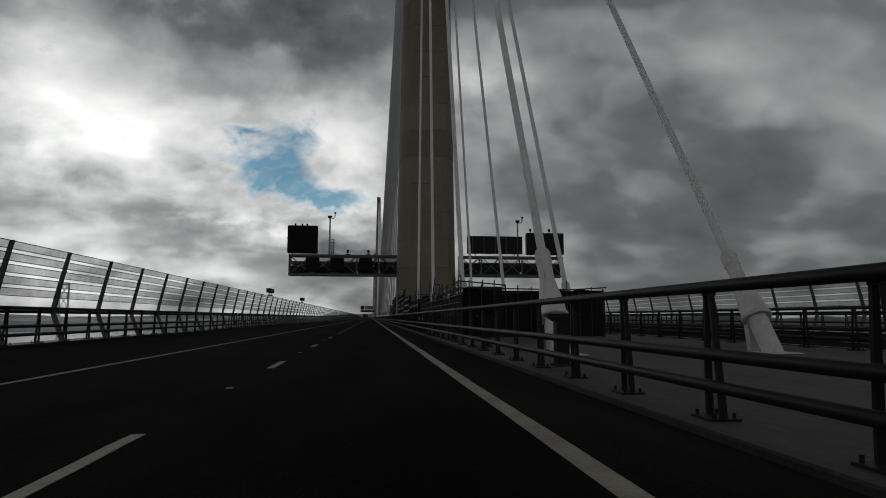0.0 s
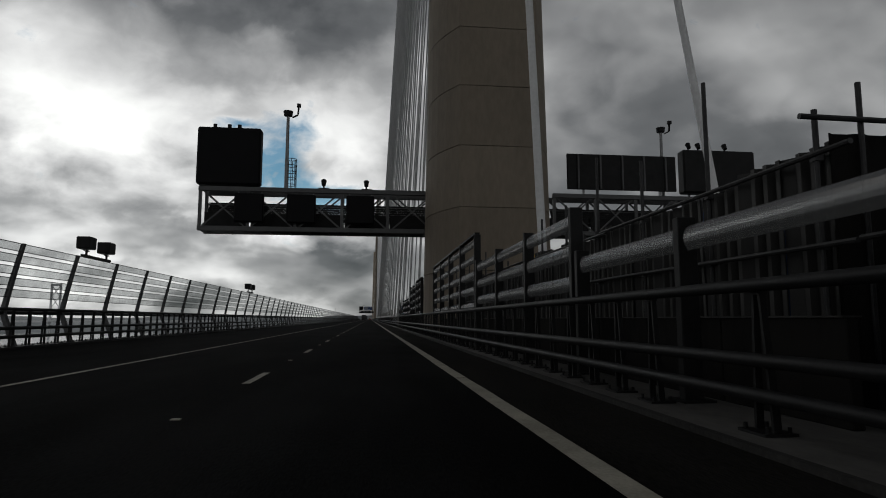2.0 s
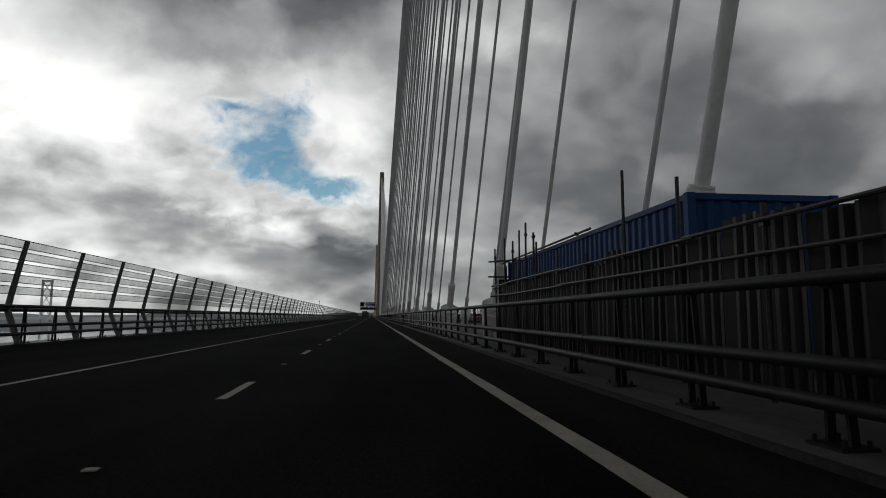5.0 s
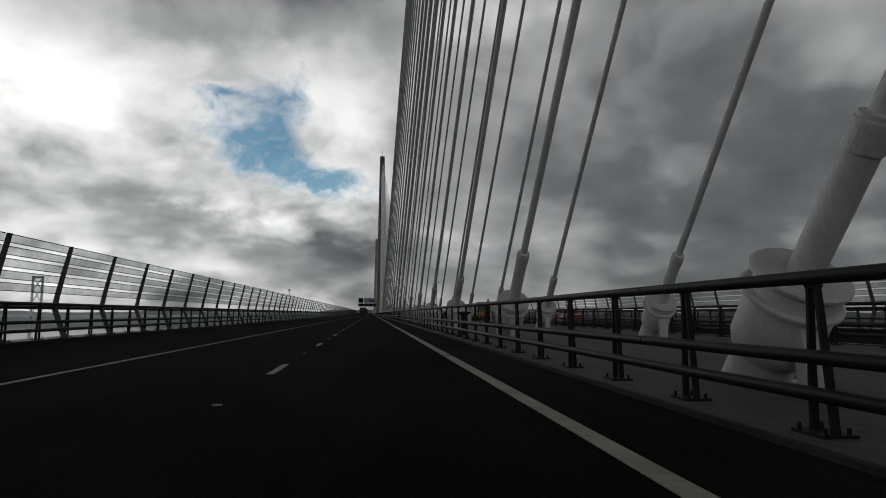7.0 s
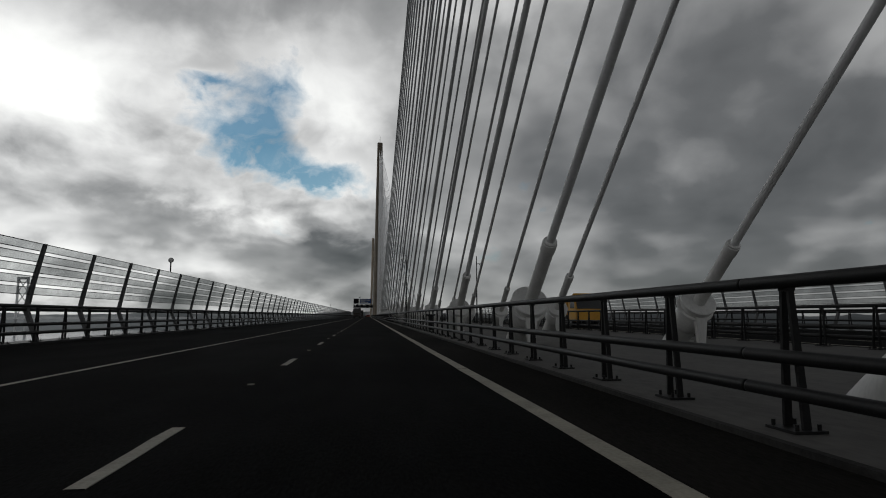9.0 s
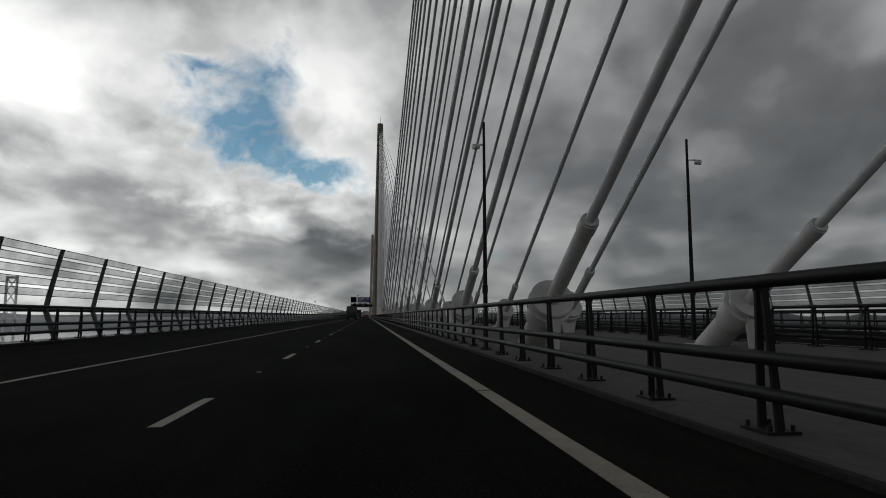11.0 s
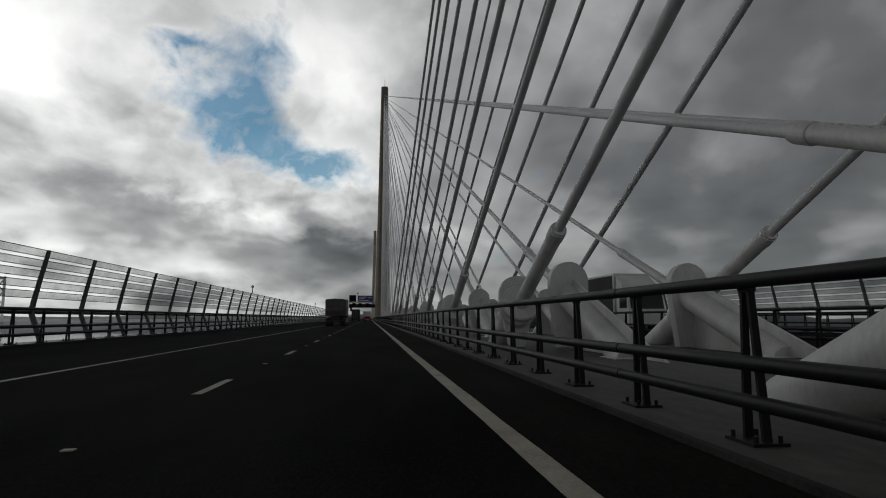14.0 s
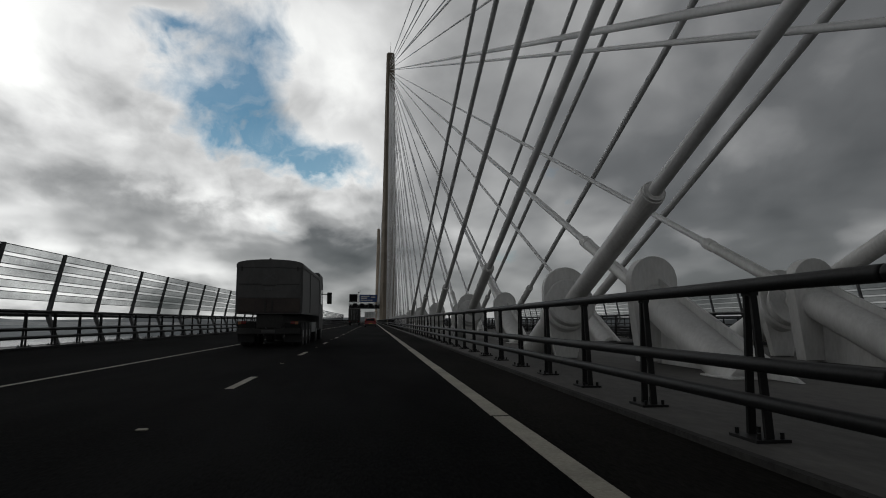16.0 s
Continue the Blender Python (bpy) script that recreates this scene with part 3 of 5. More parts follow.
# ------------------------------------------------------------------ towers
def tower(yc, detailed, label):
    t = thing("bridge_tower", label, "bridge tower", "towers of the cable-stayed bridge", at=(MID - 0.28, yc, 0))
    levels = [-60.0, -30.0, 0.0, 25.0, 51.0, 98.0, TOP]
    half_w = [5.41, 4.93, 4.45, 4.06, 3.64, 2.9, 2.16]
    half_d = [6.71, 6.1, 5.4, 4.9, 4.35, 3.45, 2.55]

    def outline(z, inset):
        w, d = np.interp(z, levels, half_w) - inset, np.interp(z, levels, half_d) - inset
        fw = w * 0.62
        pts = [(-fw, -d), (fw, -d)]
        m = 9
        cheek = [(fw + 0.12 + (w - fw - 0.12) * (1 - (2 * i / m - 1) ** 2), d * 0.955 * (2 * i / m - 1)) for i in range(0, m + 1)]
        pts += [(fw + 0.12, -d * 0.955)] + cheek[1:-1] + [(fw + 0.12, d * 0.955)]
        pts += [(fw, d), (-fw, d), (-fw - 0.12, d * 0.955)]
        pts += [(-x, yy) for x, yy in reversed(cheek[1:-1])] + [(-fw - 0.12, -d * 0.955)]
        return pts

    def lift(z0, z1, inset):
        bm = bmn()
        rows = [[bm.verts.new((x, y, z)) for x, y in outline(z, i)] for z, i in ((z0, inset + 0.015), (z0 + 0.03, inset), (z1 - 0.03, inset), (z1, inset + 0.015))]
        n = len(rows[0])
        for p, q in zip(rows, rows[1:]):
            for j in range(n):
                bm.faces.new((p[j], p[(j + 1) % n], q[(j + 1) % n], q[j]))
        bm.faces.new(rows[0][::-1])
        bm.faces.new(rows[-1])
        return bm

    step = 4.0 if detailed else 12.0
    bm = bmn()
    sec = [[bm.verts.new((x, y, z)) for x, y in outline(z, 0.1)] for z in levels[:-1] + [TOP - 0.2]]
    m = len(sec[0])
    for p, q in zip(sec, sec[1:]):
        for j in range(m):
            bm.faces.new((p[j], p[(j + 1) % m], q[(j + 1) % m], q[j]))
    bm.faces.new(sec[0][::-1])
    bm.faces.new(sec[-1])
    part("core", bm, JOINT, t)
    z = -60.0
    while z < TOP - 0.1:
        z1 = min(z + step, TOP)
        part("concrete_lift", lift(z + 0.018, z1 - 0.018, 0), CONCRETE, t)
        z = z1
    bm = bmn()
    rod(bm, (0, 0, TOP), (0, 0, TOP + 5), 0.12, 6)
    rod(bm, (0, 0, TOP + 5), (0, 0, TOP + 7), 0.04, 6)
    part("lightning_mast", bm, GALV, t)
    return t


tower(TOWERS[0], True, "tall tapering beige concrete tower with lift joints and rounded cheeks")
tower(TOWERS[1], True, "distant tall tapering concrete tower between the carriageways")
tower(TOWERS[2], False, "far tapering concrete tower of the bridge")


# ------------------------------------------------------------------ stay cables
PIPE = [(0.96, 0), (1, 0.0005), (1, 0.002), (1, 0.998), (1, 0.9995), (0.96, 1)]
TUBE = mesh_from("tube", lathe(bmn(), PIPE, 14), SHEATH, True)
TUBE_W = mesh_from("tube_white", lathe(bmn(), PIPE, 22), WHITE, True)
COLLAR = mesh_from("collar", lathe(bmn(), [(0.96, 0), (1, 0.06), (1, 0.82), (0.97, 0.86), (0.8, 0.9), (0.76, 1.0), (0.6, 1.04)], 24), WHITE)


def seam_mesh():
    """A narrow lapped seam with a row of bolt heads, for a tube of unit radius and length."""
    bm = bmn()
    box(bm, 0.98, 1.05, -0.1, 0.1, 0.12, 1.0)
    for i in range(26):
        box(bm, 1.04, 1.14, -0.07, 0.07, 0.14 + i * 0.033, 0.153 + i * 0.033)
    return mesh_from("bolted_seam", bm, WHITE)


SEAM = seam_mesh()
PLATE = mesh_from("head_flange", lathe(bmn(), [(0.55, 0), (0.63, 0.03), (0.63, 0.07), (0.59, 0.1)], 32), WHITE)
DRUM = mesh_from("anchor_drum", lathe(bmn(), [(0.4, -1.25), (0.48, -1.18), (0.55, -1.0), (0.56, -0.3), (0.54, -0.27), (0.54, -0.1), (0.5, 0.0)], 30), WHITE, True)
def upright_plate(r, low, t, foot=0.86):
    """A standing plate, round above, that narrows towards its foot; its circle is centred on the origin."""
    bm = bmn()
    pts = [(r * math.cos(math.pi * i / 16), r * math.sin(math.pi * i / 16)) for i in range(17)] + [(-r, -r * 0.35), (-r * (0.5 + foot / 2), low * 0.6), (-r * foot, low), (r * foot, low), (r * (0.5 + foot / 2), low * 0.6), (r, -r * 0.35)]
    prism(bm, pts, "y", -t / 2, t / 2)
    bmesh.ops.bevel(bm, geom=[e for e in bm.edges if abs(e.verts[0].co.y - e.verts[1].co.y) < 1e-6], offset=0.012, segments=1, affect="EDGES")
    return mesh_from("upright_plate", bm, WHITE)


STAND1 = upright_plate(0.6, -1.77, 0.22, 0.45)
STAND2 = upright_plate(0.64, -2.15, 0.34, 0.66)
BELL = mesh_from("anchor_bell", lathe(bmn(), [(0.2, 1.15), (0.22, 1.0), (0.28, 0.65), (0.35, 0.25), (0.37, -0.1), (0.41, -0.14), (0.41, -0.24), (0.35, -0.25), (0.2, -0.1)], 26), WHITE, True)
LEG = mesh_from("support_leg", prism(bmn(), [(-0.12, 0.0), (0.12, 0.0), (0.21, 0.95), (-0.21, 0.95)], "y", -0.1, 0.1), WHITE)
FOOT = mesh_from("foot_plate", box(bmn(), -0.55, 0.55, -0.5, 0.5, 0.0, 0.03, 0.01), WHITE)


def stay(x, y, yc, rank, plane, style, group, label, detailed=True):
    """A stay from its deck anchorage at (x, y) up to the tower at yc; rank 0 is the stay nearest the tower."""
    side = 1 if y > yc else -1
    near = min(6, max(0, 23 - rank)) if style == 2 else 0   # heads get lower towards the tower
    HEAD_Z = {1: 1.45, 2: 1.85 - 0.075 * near, 3: 1.2}[style]
    head = Vector((x, y, HEAD_Z))
    top = Vector((MID - 0.2 + plane * 0.6, yc + side * (2.9 - 0.8 * rank / 23), TOP - 34 + 28 * rank / 23))
    m = along(head, top)
    length = (top - head).length
    s = thing("stay_cable", label, "stay cable", group, at=head)
    rot = Matrix.Translation(-head) @ m

    def tube(name, me, r, a, b, lab=""):
        obj(name, me, s, rot @ Matrix.Translation((0, 0, a)) @ Matrix.Diagonal((r, r, b - a, 1)), lab)

    tube("sheath", TUBE, 0.105 if style == 2 else 0.13, 0.0, length)
    if not detailed:
        return s
    slope = m.col[2].z
    foot = (HEAD_Z - 0.06) / slope
    sleeve = 2.07 / slope - 0.38
    tube("lower_sleeve", TUBE_W, 0.16 if style == 2 else 0.215, 0.0, sleeve)
    seam = rot @ pose(0, 0, 0, 0, 0, 0 if (rot.to_3x3() @ Vector((0, 1, 0))).z > 0 else 180)
    rr = 0.16 if style == 2 else 0.215
    obj("bolted_seam", SEAM, s, seam @ Matrix.Diagonal((rr, rr, sleeve - 0.7, 1)) @ pose(0, 0, 0, 0, 0, 62))
    tube("collar", COLLAR, 0.18 if style == 2 else 0.236, sleeve - 0.45, sleeve)
    tube("anchor_pipe", TUBE_W, {1: 0.43, 2: 0.38, 3: 0.27}[style], -foot - 0.25, 0.0, "thick white anchor pipe")
    # the plates stand across the cable with their square ends down
    flip = pose(0, 0, 0, 0, 0, 0) if (rot.to_3x3() @ Vector((0, 1, 0))).z > 0 else pose(0, 0, 0, 0, 0, 180)
    if style == 1:
        obj("head_flange", PLATE, s, rot @ flip @ Matrix.Translation((0, 0.04, 0.0)))
        obj("head_flange", PLATE, s, rot @ flip @ Matrix.Translation((0, 0.04, -0.32)) @ Matrix.Diagonal((1.04, 1.04, 1, 1)))
        obj("anchor_drum", DRUM, s, rot)
        if rank > 11:
            obj("backing_plate", STAND1, s, Matrix.Translation((0, side * 0.46, 0.38)))
    elif style == 3:
        obj("anchor_bell", BELL, s, rot, "white bell that widens to a rim at the cable foot")
    else:
        obj("head_plate", STAND2, s, Matrix.Translation((0, side * 0.1, 0.4)) @ Matrix.Diagonal((1 - 0.035 * near, 1, 1 - 0.035 * near, 1)))
        # web plate between the pipe and the deck
        run = (HEAD_Z - 0.1) / slope * math.sqrt(max(0.0, 1 - slope * slope))
        bm = bmn()
        prism(bm, [(0.0, 0.55), (side * run * 1.45, -HEAD_Z + 0.06), (0.0, -HEAD_Z + 0.06)], "x", 0.1, 0.18)
        part("web_plate", bm, WHITE, s)
    if style == 3 or (style == 1 and rank < 12):
        obj("support_leg", LEG, s, Matrix.Translation((0, side * -0.1 if style == 1 else 0.12, 0.05 - HEAD_Z)), "white steel leg under the anchor head")
    obj("foot_plate", FOOT, s, Matrix.Translation((0, -side * -HEAD_Z / slope * math.sqrt(max(0.0, 1 - slope * slope)), 0.05 - HEAD_Z)))
    return s


A0 = 11.1         # the stays' lattice along the deck
near_x, far_x = 7.2, 13.3
near_x2, far_x2 = 8.55, 12.55
lab1 = "white stay cable with thick lower sleeve and plated anchor head"
lab2 = "white stay cable of the opposite fan with round-topped anchor block"
for k in range(12):                      # side span of the first tower
    for x, pl in ((7.0, -1), (12.95, 1)):
        stay(x, 73.8 - 16.15 * k, TOWERS[0], k, pl, 3, "stays south of the first tower", lab1)
for k in range(24):                      # main span, first tower
    for x, pl in ((near_x, -1), (far_x, 1)):
        stay(x, A0 + SEG * (7 + k), TOWERS[0], k, pl, 1, "stays north of the first tower", lab1)
for k in range(22):                      # main span, second tower
    for x, pl in ((near_x2, -1), (far_x2, 1)):
        stay(x, 367.0 + 15.9 * (21 - k), TOWERS[1], k + 2, pl, 2, "stays south of the second tower", lab2, 21 - k < 18)
for k in range(24):                      # beyond the second tower
    for x, pl in ((near_x, -1), (far_x, 1)):
        stay(x, TOWERS[1] + 25.0 + SEG * k, TOWERS[1], k, pl, 1, "stays beyond the second tower", "distant white stay cable", False)

# ------------------------------------------------------------------ sign gantries on the towers
def lattice_gantry(name, label, y, x0, x1, group="", closed=False):
    """A box truss between x0 and x1 with its face at y."""
    g = thing(name, label, "sign gantry", group, at=(0, y, 0))
    z0, z1, d = 7.15, 10.3, 1.7
    for yy in (0, d):
        for z in (z0 + 0.18, z1 - 0.15):
            bm = bmn()
            box(bm, x0, x1, yy - 0.14, yy + 0.14, z - 0.18, z + 0.15, 0.02)
            part("chord", bm, GREY, g)
    n = 5
    w = (x1 - x0) / n
    for yy in (0, d):
        for i in range(n + 1):
            bm = bmn()
            bar(bm, (x0 + w * i * 0.985 + 0.12, yy, z0 + 0.3), (x0 + w * i * 0.985 + 0.12, yy, z1 - 0.3), 0.2)
            part("upright", bm, GREY, g)
        for i in range(n):
            bm = bmn()
            a, b = x0 + w * i + 0.3, x0 + w * (i + 1) - 0.2
            bar(bm, (a, yy, z0 + 0.35), (b, yy, z1 - 0.3), 0.13, 0.1)
            bar(bm, (b, yy + 0.05, z0 + 0.35), (a, yy + 0.05, z1 - 0.3), 0.13, 0.1)
            part("cross_brace", bm, GREY, g)
    bm = bmn()
    box(bm, x0 + 0.1, x1 - 0.1, 0.15, d - 0.15, z0 + 0.02, z0 + 0.1)
    part("walkway", bm, STEEL, g, "dark walkway plate")
    for i in range(12):
        bm = bmn()
        xx = x0 + (x1 - x0) * (i + 0.5) / 12
        bar(bm, (xx, 0.1, z0), (xx, d - 0.1, z0), 0.1)
        part("floor_beam", bm, GREY, g)
    if closed:                           # dark sheets added behind, for the dim look inside the truss
        for i in range(n):
            part("dark_backing", box(bmn(), x0 + w * i + 0.12, x0 + w * (i + 1) - 0.08, d - 0.5, d - 0.46, z0 + 0.3, z0 + 1.5), STEEL, g)
    # fine guard mesh behind the signals
    bm = bmn()
    for i in range(int((x1 - x0 - 0.5) / 0.075)):
        xx = x0 + 0.2 + i * 0.075
        bar(bm, (xx, d - 0.25, z0 + 0.9), (xx + 0.3, d - 0.25, z0 + 2.25), 0.055)
        bar(bm, (xx + 0.3, d - 0.23, z0 + 0.9), (xx, d - 0.23, z0 + 2.25), 0.055)
    part("guard_mesh", bm, STEEL, g)
    bm = bmn()
    for z in (z0 + 1.2, z0 + 2.1):
        bar(bm, (x0 + 0.2, d - 0.3, z), (x1 - 0.2, d - 0.3, z), 0.06)
    part("hand_rail", bm, GREY, g)
    return g


def signal_panel(x, y, z):
    s = thing("lane_signal", "unlit square black lane signal in a gantry", "lane signal", "lane signals on the gantry", at=(x, y, z))
    part("housing", box(bmn(), -1.0, 1.0, -0.2, 0.25, 0, 2.05, 0.08), BLACK, s)
    part("face", box(bmn(), -0.92, 0.92, -0.215, -0.203, 0.08, 1.97), BLACK, s)
    bm = bmn()
    for dx in (-0.8, 0.8):
        bar(bm, (dx, 0.25, 0.1), (dx, 0.25, 2.4), 0.08)
    part("bracket", bm, GALV, s)


def board(name, label, x0, x1, y, z0, z1, depth, mat, ribs=0, marks=()):
    s = thing(name, label, "sign", at=((x0 + x1) / 2, y, z0))
    w, h = x1 - x0, z1 - z0
    part("panel", box(bmn(), -w / 2, w / 2, 0, depth, 0, h, min(0.12, depth * 0.4)), mat, s)
    for i in range(ribs):
        xx = -w / 2 + w * (i + 0.5) / ribs
        part("rib", box(bmn(), xx - 0.06, xx + 0.06, -0.14, -0.002, 0.05, h - 0.05), GREY, s)
    for i, (a, b, c, d) in enumerate(marks):
        part("text_bar", box(bmn(), a, b, -0.012, -0.003, c, d), VAN_WHITE, s)
    bm = bmn()
    for xx in (-w * 0.35, w * 0.35):
        bar(bm, (xx, depth + 0.05, -0.6), (xx, depth + 0.05, h * 0.8), 0.14)
    part("stand", bm, GALV, s)
    return s


def camera_mast(x, y, z, h):
    m = thing("camera_mast", "slim steel mast with a small traffic camera", "mast", at=(x, y, z))
    bm = bmn()
    rod(bm, (0, 0, 0), (0, 0, h), 0.14, 10, 0.11)
    part("pole", bm, GALV, m)
    bm = bmn()
    rod(bm, (0, 0, h), (0, 0, h + 0.35), 0.3, 12, 0.36)
    part("camera_housing", bm, STEEL, m)
    bm = bmn()
    bar(bm, (0.3, 0, h - 0.1), (0.7, 0, h + 0.1), 0.1)
    bar(bm, (0.7, 0, h + 0.1), (0.75, 0, h + 0.75), 0.12)
    box(bm, 0.62, 0.9, -0.12, 0.12, h + 0.7, h + 0.95)
    part("sensor_arm", bm, STEEL, m)


def ladder_cage(x, y, z, h):
    c = thing("ladder_cage", "round caged ladder on the gantry", "ladder", at=(x, y, z))
    for i in range(9):
        a = 2 * math.pi * i / 9
        bm = bmn()
        rod(bm, (0.42 * math.cos(a), 0.42 * math.sin(a), 0), (0.42 * math.cos(a), 0.42 * math.sin(a), h), 0.025, 6)
        part("cage_bar", bm, STEEL, c)
    for j in range(6):
        bm = bmn()
        pts = [(0.42 * math.cos(2 * math.pi * i / 14), 0.42 * math.sin(2 * math.pi * i / 14), h * j / 5) for i in range(15)]
        for p, q in zip(pts, pts[1:]):
            bar(bm, p, q, 0.05, 0.04)
        part("hoop", bm, STEEL, c)


def radar_unit(x, y, z):
    r = thing("radar_unit", "small dark detector unit on a bracket", "detector", "detectors on the gantry", at=(x, y, z))
    bm = bmn()
    bar(bm, (-0.35, 0, 0.06), (0.4, 0, 0.06), 0.1)
    rod(bm, (0, 0, 0), (0, 0, 0.35), 0.06, 8)
    part("bracket", bm, STEEL, r)
    bm = bmn()
    rod(bm, (0, -0.12, 0.3), (0, 0.08, 0.66), 0.15, 10, 0.2)
    part("dish", bm, STEEL, r)


GY = 100.3
lattice_gantry("sign_gantry", "cantilevered grey steel lattice gantry with a walkway", GY, -10.1, 6.5, "gantries on the towers", True)
for x in (-6.6, -3.0, 1.15):
    signal_panel(x, GY - 0.2, 7.75)
board("message_sign", "large blank black variable message sign", -10.35, -5.95, GY - 0.1, 10.45, 14.6, 0.9, BLACK)
for x in (-8.6, -7.6, -6.9):
    part("beacon", rod(bmn(), (x + 7.5, 0.4, 4.15), (x + 7.5, 0.4, 4.45), 0.14, 8), STEEL, bpy.data.objects["message_sign"])
camera_mast(-4.25, GY + 0.9, 10.3, 5.6)
ladder_cage(-4.0, GY + 1.2, 10.3, 2.4)
for x in (-1.5, 1.55):
    radar_unit(x, GY + 0.2, 10.3)
lattice_gantry("sign_gantry", "cantilevered grey steel lattice gantry over oncoming lanes", GY - 0.4, 15.3, 31.4, "gantries on the towers", True)
board("road_sign", "ribbed grey back of a wide road sign", 16.4, 25.0, GY - 0.6, 10.62, 13.35, 0.12, STEEL, 5)
board("message_sign", "dark housing of a message sign seen from behind", 25.7, 31.6, GY - 0.5, 10.62, 14.0, 1.0, STEEL)
for x in (26.4, 27.2, 29.4):
    radar_unit(x, GY, 13.92)
camera_mast(24.6, GY + 0.8, 10.3, 5.4)

GY2 = TOWERS[1] + 1.3
lattice_gantry("sign_gantry", "distant grey lattice gantry on the far tower", GY2, -9.9, 6.5, "gantries on the towers", True)
board("message_sign", "small dark message sign far along the bridge", -9.75, -5.6, GY2 - 0.1, 10.62, 14.6, 0.9, BLACK)
board("direction_sign", "blue direction sign with white lettering bars, far off", -4.6, 4.4, GY2 - 0.1, 10.62, 14.4, 0.12, BLUE_SIGN, 0,
      ((-3.8, 0.6, 2.6, 3.1), (-3.8, -0.6, 1.7, 2.2), (1.4, 3.6, 2.2, 2.8), (-3.8, 2.2, 0.7, 1.1)))
camera_mast(-5.0, GY2 + 0.9, 10.3, 5.2)
for x in (-6.9, -3.1, 1.1):
    signal_panel(x, GY2 - 0.2, 7.75)


# ------------------------------------------------------------------ wind baffles beside the first tower
def baffle_post(h):
    bm = bmn()
    box(bm, -0.12, 0.12, -0.07, 0.07, 0, h, 0.01)
    box(bm, -0.2, 0.2, -0.2, 0.2, 0, 0.03)
    return mesh_from("baffle_post", bm, STEEL)


def baffle_slat(length):
    """A clear slat bowed outward towards the road."""
    bm = bmn()
    n = 7
    prof = [(-0.06 * math.cos((i / (n - 1) - 0.5) * math.pi * 0.9), 0.29 * (i / (n - 1) - 0.5)) for i in range(n)]
    back = [(x + 0.015, z) for x, z in reversed(prof)]
    prism(bm, prof + back, "y", 0.13, length - 0.13)
    return mesh_from("baffle_slat", bm, PANEL_CLEAR)


def baffle_run(y0, y1, h, bays, cap=False):
    b = thing("wind_baffle", "dark steel frame holding bowed clear wind slats beside the tower", "wind baffle", "wind baffles at the tower")
    w = (y1 - y0) / bays
    pm, sm = baffle_post(h), baffle_slat(w)
    for i in range(bays + 1):
        obj("baffle_post", pm, b, pose(5.75, y0 + w * i, 0.05))
    n = max(1, 1 + int((h - 0.22 - 1.42) / 0.58))
    for i in range(bays):
        for j in range(n):
            s = obj("baffle_slat", sm, b, pose(5.72, y0 + w * i, h - 0.22 - 0.58 * j), "clear bowed plastic slat")
            s.visible_shadow = False
    if cap:
        bm = bmn()
        box(bm, 5.66, 5.84, y0, y1, h + 0.05, h + 0.13)
        part("top_rail", bm, STEEL, b)
    return b


baffle_run(50.9, 55.9, 1.15, 1)
baffle_run(56.2, 67.2, 2.2, 3)
baffle_run(67.5, 77.8, 3.05, 3)
baffle_run(78.1, 92.6, 4.0, 4, True)
baffle_run(101.8, 106.6, 4.0, 2, True)
baffle_run(106.9, 113.6, 3.9, 2)
baffle_run(113.9, 126.4, 3.0, 3)


def low_wall(y0, y1):
    w = thing("low_wall", "dark low wall panels behind the parapet, with a lighter strip as lit top edge", "low wall")
    n = round((y1 - y0) / 2.0)
    step = (y1 - y0) / n
    me = mesh_from("wall_panel", box(bmn(), 0, 0.12, 0.01, step - 0.01, 0, 0.98, 0.01), PLY)
    # lighter strip paints the light caught along the wall's top edge
    cap = mesh_from("wall_cap", box(bmn(), -0.03, 0.15, 0.0, step - 0.02, 0.984, 1.0), CHASSIS)
    for i in range(n):
        obj("wall_panel", me, w, pose(6.12, y0 + i * step, 0.05))
        obj("wall_cap", cap, w, pose(6.12, y0 + i * step, 0.05))


low_wall(61.5, 93.0)


# ------------------------------------------------------------------ scaffold enclosures with site cabins
def corrugated(length, h, mat, pitch=0.224, depth=0.08):
    bm = bmn()
    pts = []
    n = int(length / pitch)
    for i in range(n):
        u = i * pitch
        pts += [(u, 0), (u + pitch * 0.3, 0), (u + pitch * 0.45, depth), (u + pitch * 0.85, depth)]
    pts.append((length, 0))
    lo = [bm.verts.new((y, u, 0)) for u, y in pts]
    hi = [bm.verts.new((y, u, h)) for u, y in pts]
    lo2 = [bm.verts.new((y + 0.012, u, 0)) for u, y in pts]
    hi2 = [bm.verts.new((y + 0.012, u, h)) for u, y in pts]
    for i in range(len(pts) - 1):
        bm.faces.new((lo[i], hi[i], hi[i + 1], lo[i + 1]))
        bm.faces.new((lo2[i], lo2[i + 1], hi2[i + 1], hi2[i]))
        bm.faces.new((hi[i], hi2[i], hi2[i + 1], hi[i + 1]))
    return mesh_from("sheet", bm, mat)


def clamp(bm, p):
    x, y, z = p
    box(bm, x - 0.045, x + 0.045, y - 0.045, y + 0.045, z - 0.04, z + 0.04)


